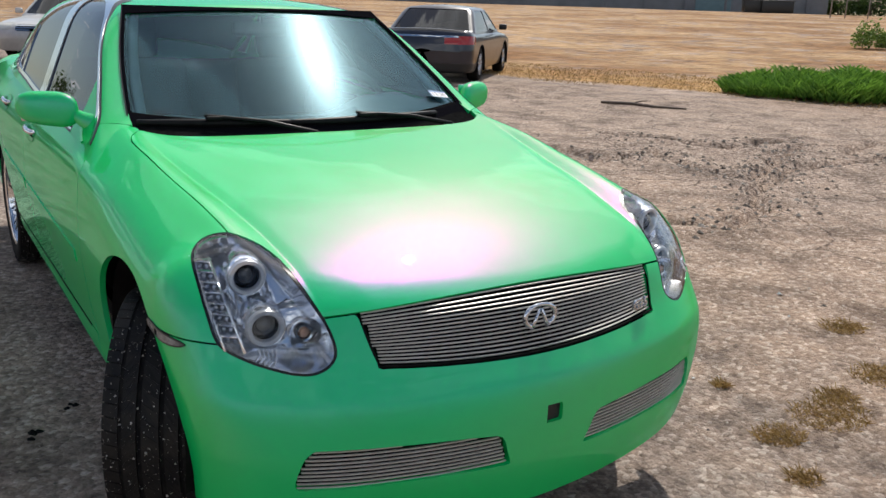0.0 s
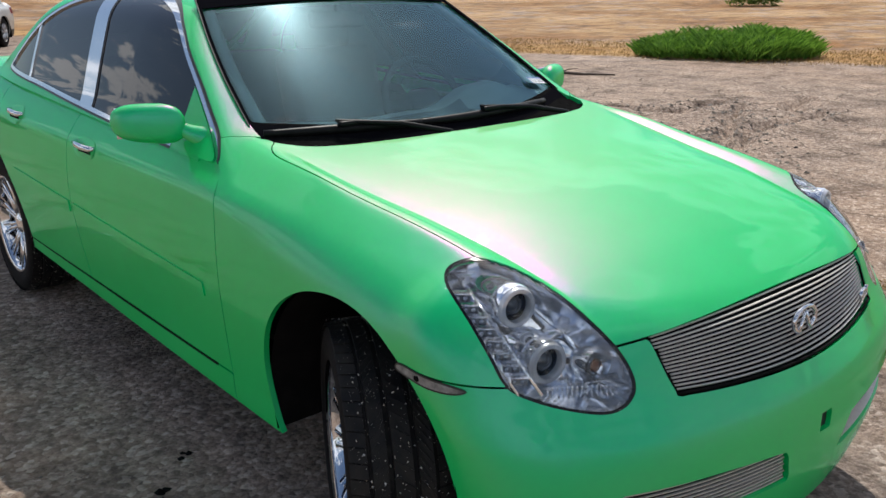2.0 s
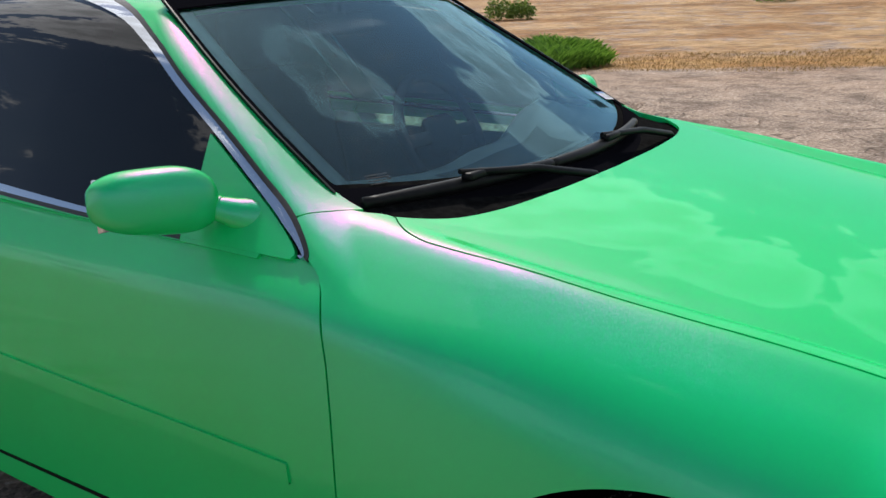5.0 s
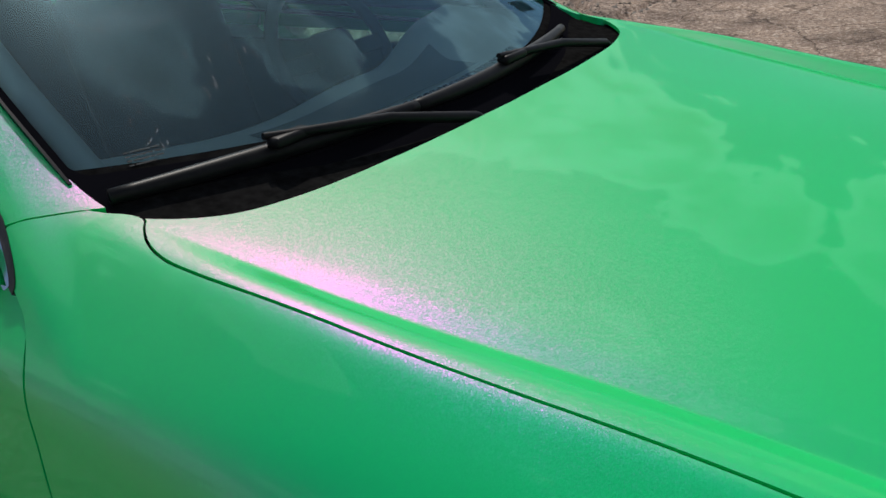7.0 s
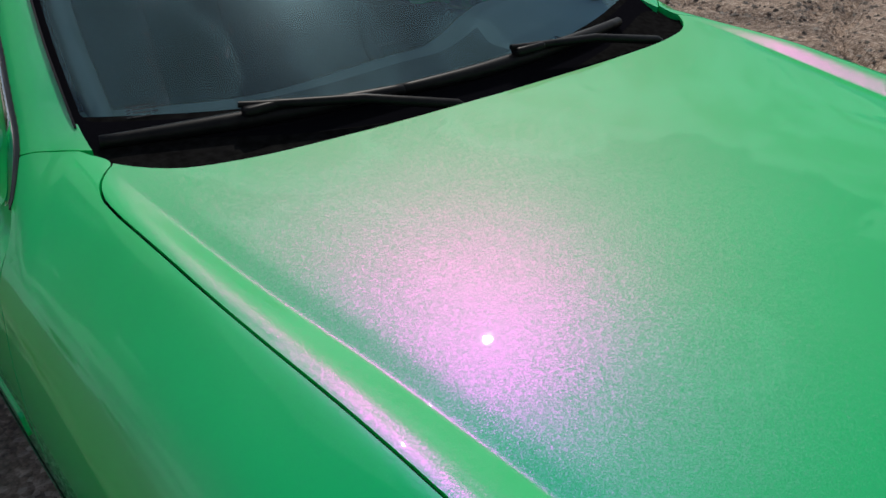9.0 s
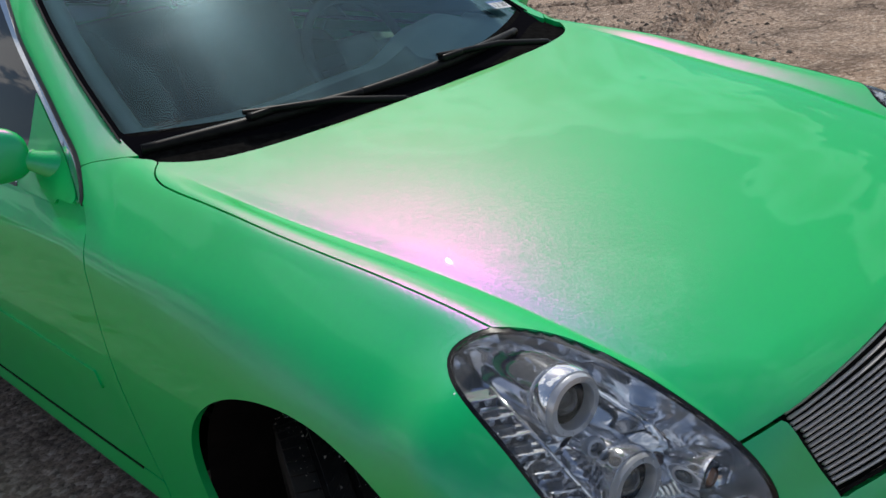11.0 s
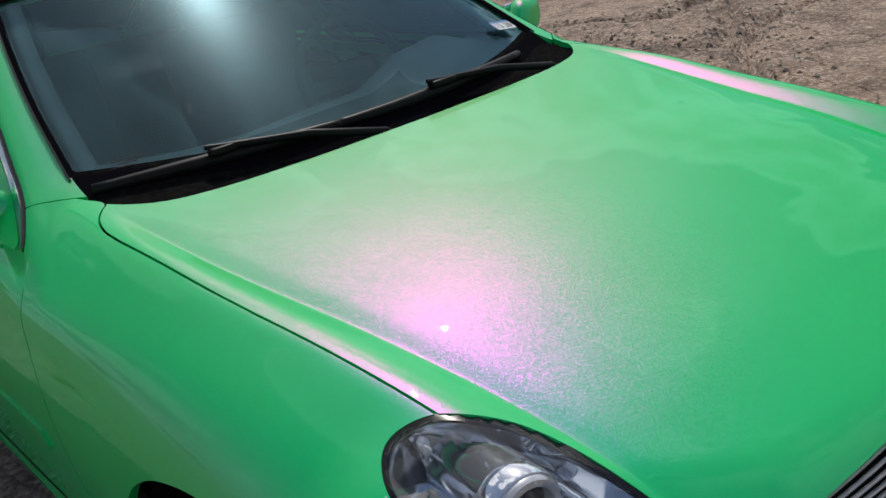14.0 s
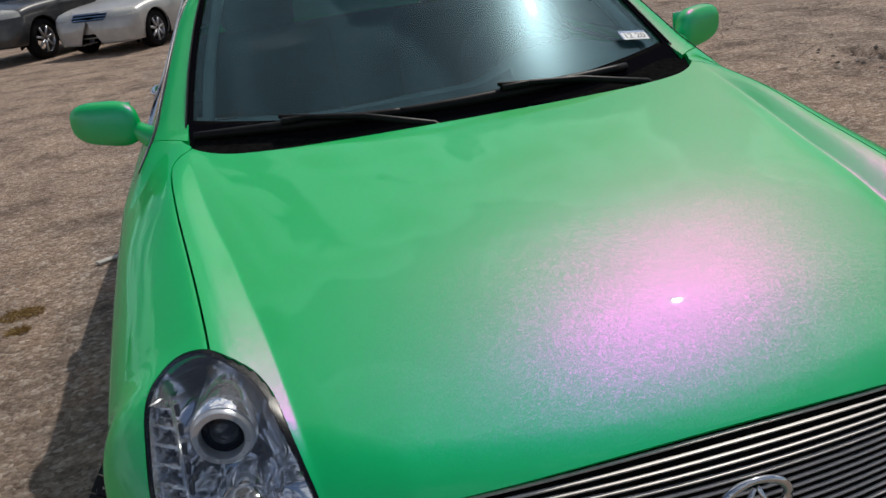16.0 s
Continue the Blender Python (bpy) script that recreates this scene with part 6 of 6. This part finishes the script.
    is_side = lambda V: np.minimum(side_ok(V), ax(V) - (W / 2 - 0.12 - 0.42 * (V[:, 2] - belt_z)))
    pil = lambda V: np.abs(V[:, 1] - 0.545 * L) - 0.035
    panel("body", V, Fc, [wells, lambda V: -is_ws(V), lambda V: -is_rw(V), lambda V: -np.minimum(is_side(V), pil(V))], paint, thing_, "", skin, 0.02)
    panel("windshield", V, Fc, [is_ws], DARKGLASS, thing_, "", skin, 0.0, -0.01)
    panel("rear_window", V, Fc, [is_rw], DARKGLASS, thing_, "", skin, 0.0, -0.01)
    for sg in (-1, 1):
        for lo_, hi_ in ((0, 0.545 * L - 0.035), (0.545 * L + 0.035, L)):
            panel("side_window", V, Fc, [is_side, lambda V: V[:, 1] - lo_, lambda V: hi_ - V[:, 1], lambda V: V[:, 0] * sg], DARKGLASS, thing_, "", skin, 0.0, -0.01)
        # lamps
        head = lambda V: np.minimum(np.minimum(ax(V) - W * 0.27, 0.47 * L * 0.21 - V[:, 1] - 0.0), 0.075 - np.abs(V[:, 2] - hood_z + 0.14 - 0.08 * V[:, 1]))
        panel("headlamp", V, Fc, [head, lambda V: V[:, 0] * sg, lambda V: 0.35 - V[:, 1]], HEADGLASS, thing_, "hazed headlamp", skin, 0.01, 0.006)
        tail = lambda V: np.minimum(np.minimum(ax(V) - W * 0.22, V[:, 1] - 0.90 * L), 0.075 - np.abs(V[:, 2] - belt_z + 0.12))
        panel("tail_lamp", V, Fc, [tail, lambda V: V[:, 0] * sg], TAILRED, thing_, "red tail lamp", skin, 0.01, 0.006)
        bm = bmesh.new()
        add_box(bm, (0.17, 0.09, 0.12), pose(sg * (W / 2 + 0.07), y_w0 + 0.42, belt_z + 0.09), 0.035, 3)
        part("door_mirror", bm, paint if not rear_look else BLACK, thing_)
        for y0 in (yf, yr):
            bm = bmesh.new()
            t_w = 0.11
            add_lathe(bm, [(r_t * 0.66, -t_w), (r_t * 0.9, -t_w), (r_t * 0.985, -t_w * 0.8), (r_t, -t_w * 0.4), (r_t, t_w * 0.4), (r_t * 0.985, t_w * 0.8), (r_t * 0.9, t_w), (r_t * 0.66, t_w)], 36)
            wh = part("wheel", bm, RUBBER, thing_, "wheel with a silver rim")
            wh.matrix_basis = pose(sg * (W / 2 - 0.13), y0, r_t, 0, 90, 0)
            bm = bmesh.new()
            o = sg
            add_lathe(bm, [(r_t * 0.67, o * 0.10), (r_t * 0.6, o * 0.06), (r_t * 0.58, -o * 0.05)], 30)
            for k in range(7):
                a = 2 * math.pi * k / 7
                add_tube(bm, [(0.04 * math.cos(a), 0.04 * math.sin(a), o * 0.085), (r_t * 0.64 * math.cos(a), r_t * 0.64 * math.sin(a), o * 0.09)], [0.03, 0.022], 6)
            part("rim", bm, RIMSILVER, wh)
            bm = bmesh.new()
            add_lathe(bm, [(r_t * 1.16, 0.16), (r_t * 1.18, -0.14), (0.05, -0.15)], 26, pose(sg * (W / 2 - 0.15), y0, r_t, 0, 90 * sg, 0))
            for f in [f for f in bm.faces if f.calc_center_median().z < clear]:
                bm.faces.remove(f)
            part("wheel_house", bm, DARK, thing_)
    # grille, lower intake, plate
    gr = lambda V: np.minimum(np.minimum(W * 0.21 - ax(V), 0.3 - V[:, 1]), 0.065 - np.abs(V[:, 2] - hood_z + 0.16))
    gp = panel("grille", V, Fc, [gr], GLOSSBLACK, thing_, "", skin, 0.01, 0.004)
    for k in range(3):
        panel("grille_bar", V, Fc, [lambda V: gr(V), lambda V: 0.010 - np.abs(V[:, 2] - hood_z + 0.205 - 0.045 * k)], CHROME, thing_, "", skin, 0.01, 0.012)
    bm = bmesh.new()
    add_box(bm, (W * 0.40, 0.05, 0.06), pose(0, 0.075, clear + 0.16), 0.012)
    part("lower_intake", bm, DARK, thing_)
    bm = bmesh.new()
    add_box(bm, (W * 0.5, 0.05, hood_z - clear - 0.34), pose(0, 0.10, 0.5 * (hood_z + clear) - 0.06), 0.02)
    part("nose_panel", bm, paint, thing_)
    tr = lambda V: np.minimum(np.minimum(W * 0.36 - ax(V), V[:, 1] - 0.9 * L), 0.018 - np.abs(V[:, 2] - belt_z + 0.06))
    panel("tail_trim", V, Fc, [tr], CHROME, thing_, "chrome strip", skin, 0.01, 0.012)
    lw = lambda V: np.minimum(V[:, 1] - 0.8 * L, clear + 0.17 - V[:, 2])
    panel("lower_valance", V, Fc, [wells, lw], BLACK, thing_, "", skin, 0.01, 0.006)
    thing_.matrix_world = place
    return thing_


DARKGLASS = clear_glass("parked_car_glass", (0.05, 0.06, 0.065), 1.55)
TAILRED = plain("tail_lamp_red", (0.35, 0.012, 0.012), 0.12, 0, 0.6)
HEADGLASS = worn("hazed_lamp", (0.55, 0.54, 0.48), (0.7, 0.68, 0.62), 0.25, 0.2, 30, 0, coat=0.5)
RIMSILVER = plain("alloy_silver", (0.5, 0.5, 0.52), 0.3, 0.9)
NAVY = worn("navy_paint", (0.006, 0.008, 0.020), (0.009, 0.011, 0.026), 0.3, 0.0, 8, 0, coat=0.7)
SILVERP = worn("dusty_silver_paint", (0.46, 0.45, 0.44), (0.56, 0.55, 0.53), 0.42, 0.35, 6, 0, coat=0.6)
BLACKP = worn("dusty_dark_paint", (0.022, 0.023, 0.026), (0.05, 0.05, 0.05), 0.38, 0.1, 6, 0, coat=0.7)


def facing(x, y, az, shift):
    """A car whose nose points along azimuth az, with the spot 'shift' metres behind its nose at (x, y)."""
    return pose(x, y, 0.0, 0, 0, 180 - az) @ Matrix.Translation((0, -shift, 0))


parked_car("navy_sedan", "dark navy four-door sedan parked with its tail towards the lot", facing(8.0, 13.6, 45, 3.8), 4.85, 1.86, 1.44, 0.86, 0.92, NAVY, True)
parked_car("silver_sedan", "dusty silver sedan parked with its nose out", facing(-2.45, 16.6, 212, 0.4), 4.5, 1.76, 1.46, 0.84, 0.92, SILVERP, False)
parked_car("dark_suv", "dusty black sport utility vehicle with grey lower trim", facing(-4.55, 17.6, 212, 0.4), 4.45, 1.80, 1.72, 1.02, 1.06, BLACKP, False, True)
parked_car("silver_hatch", "pale silver car parked beyond the row", facing(1.6, 19.5, 212, 0.4), 4.4, 1.75, 1.46, 0.84, 0.92, SILVERP, False)

# ---- far edge of the lot ----
WALLM = worn("grey_block_wall", (0.16, 0.17, 0.19), (0.22, 0.23, 0.25), 0.9, scale=0.6, bump=0.2, bump_scale=8, dist=0.02)
TEAL = worn("teal_door", (0.13, 0.21, 0.24), (0.16, 0.25, 0.28), 0.7, scale=2)


def along(px_az, dist):
    return (-1.26 + dist * math.sin(radians(px_az)), -1.48 + dist * math.cos(radians(px_az)))


a0, a1 = along(22, 118), along(55, 118)
mid, span = ((a0[0] + a1[0]) / 2, (a0[1] + a1[1]) / 2), math.hypot(a1[0] - a0[0], a1[1] - a0[1])
turn = math.degrees(math.atan2(a1[1] - a0[1], a1[0] - a0[0]))
shed = thing("warehouse", "long low grey block warehouse at the far edge", "building", "", (0, 0, 0))
bm = bmesh.new()
add_box(bm, (span, 14, 7.0), pose(mid[0], mid[1], 4.4, 0, 0, turn) @ pose(0, 7, 0), 0.05)
part("wall", bm, WALLM, shed)
bm = bmesh.new()
add_box(bm, (span + 1, 15, 0.5), pose(mid[0], mid[1], 8.15, 0, 0, turn) @ pose(0, 7, 0), 0.05)
part("roof", bm, worn("shed_roof", (0.3, 0.3, 0.3), (0.36, 0.36, 0.36), 0.6, scale=1), shed)
for off, w in ((span * 0.30, 4.2),):
    bm = bmesh.new()
    add_box(bm, (w, 0.12, 4.2), pose(mid[0], mid[1], 3.5, 0, 0, turn) @ pose(off, -0.05, 0), 0.03)
    for k in range(9):
        add_box(bm, (w, 0.05, 0.04), pose(mid[0], mid[1], 1.8 + 0.45 * k, 0, 0, turn) @ pose(off, -0.13, 0))
    part("roller_door", bm, TEAL, shed, "pale teal roller door")
for k in range(14):
    bm = bmesh.new()
    add_box(bm, (0.3, 0.25, 6.6), pose(mid[0], mid[1], 4.6, 0, 0, turn) @ pose(-span / 2 + span * (k + 0.5) / 14, -0.1, 0), 0.03)
    part("pilaster", bm, WALLM, shed)
for az, w in ((51.0, 2.6), (52.2, 3.4)):
    x, y = along(az, 106)
    bm = bmesh.new()
    add_box(bm, (w, 1.6, 1.3), pose(x, y, gz(x, y) + 0.64, 0, 0, turn), 0.12)
    add_box(bm, (w * 1.04, 1.7, 0.12), pose(x, y, gz(x, y) + 1.28, 0, 0, turn), 0.04)
    tagged(part("waste_bin", bm, BLACK), "low black waste container by the warehouse", "container", "bins")
for az in (55.2, 56.0, 57.2):
    x, y = along(az, 90)
    bm = bmesh.new()
    h = gz(x, y)
    add_tube(bm, [(x, y, h - 0.05), (x, y, h + 2.1)], 0.05, 8)
    add_tube(bm, [(x, y, h + 1.6), (x + 0.8, y - 0.6, h + 1.6)], 0.035, 6)
    tagged(part("gate_post", bm, worn("rusty_steel", (0.2, 0.15, 0.12), (0.32, 0.28, 0.25), 0.7, scale=6)), "weathered steel gate post", "post", "gate posts")

# ---- trees at the rim of the lot ----
BARK = worn("bark", (0.07, 0.055, 0.04), (0.14, 0.11, 0.085), 0.95, scale=8, bump=0.6, bump_scale=30, dist=0.02)
LEAVES = leaf_mat("tree_leaves", (0.022, 0.05, 0.012), (0.075, 0.13, 0.03))


def tree(seed, h):
    rnd = random.Random(seed)
    t = thing("tree", "broad dark green tree at the edge of the lot", "tree", "trees round the lot")
    bm = bmesh.new()
    add_tube(bm, [(0, 0, -0.1), (0.1, 0, h * 0.2), (0, 0.1, h * 0.42), (0.15, 0.1, h * 0.7)], [0.28, 0.22, 0.16, 0.06], 10)
    tips = []
    for k in range(11):
        a, z0 = rnd.uniform(0, 6.28), h * rnd.uniform(0.25, 0.6)
        ln = h * rnd.uniform(0.22, 0.4)
        p1 = Vector((math.cos(a) * ln * 0.5, math.sin(a) * ln * 0.5, z0 + ln * 0.3))
        p2 = Vector((math.cos(a + .2) * ln, math.sin(a + .2) * ln, z0 + ln * rnd.uniform(0.4, 0.8)))
        add_tube(bm, [(0.05, 0.05, z0), p1, p2], [0.09, 0.06, 0.02], 7)
        tips += [p1, p2, p1.lerp(p2, 0.5)]
    tips.append(Vector((0.1, 0.1, h * 0.8)))
    part("trunk", bm, BARK, t)
    bm = bmesh.new()
    for k in range(4200):
        c = rnd.choice(tips) + Vector((rnd.gauss(0, 1), rnd.gauss(0, 1), rnd.gauss(0, 0.75))) * h * 0.085
        u = Vector((rnd.gauss(0, 1), rnd.gauss(0, 1), rnd.gauss(0, 1))).normalized()
        w = u.cross(Vector((rnd.gauss(0, 1), rnd.gauss(0, 1), rnd.gauss(0, 1)))).normalized()
        s = rnd.uniform(0.18, 0.38)
        bm.faces.new([bm.verts.new(c), bm.verts.new(c + u * s * .5 + w * s * .35), bm.verts.new(c + u * s), bm.verts.new(c + u * s * .5 - w * s * .35)])
    part("crown", bm, LEAVES, t)
    return t


ta, tb = tree(1, 9.0), tree(2, 7.5)
spots = [(-38, -6), (-36, 3), (-40, 12), (-37, 21), (-41, 30), (-38, 39), (-34, 47), (-40, -16), (-28, -30), (-12, -38), (6, -40), (20, -36), (-17, 47), (-10, 50), (-3, 46)]
ta.matrix_world = pose(-66, 13, gz(-66, 13)); tb.matrix_world = pose(-61, 44, gz(-61, 44))
for k, (x, y) in enumerate(spots):
    copy_thing((ta, tb)[k % 2], pose(1.7 * x, 1.7 * y, gz(1.7 * x, 1.7 * y), 0, 0, 47 * k))
for az, d in ((55.6, 128), (57.3, 118), (59.2, 126), (61.0, 117), (63.0, 124), (65.2, 118), (67.5, 126), (70.0, 120)):
    x, y = along(az, d)
    copy_thing(tb, pose(x, y, -1.8, 0, 0, az * 9))
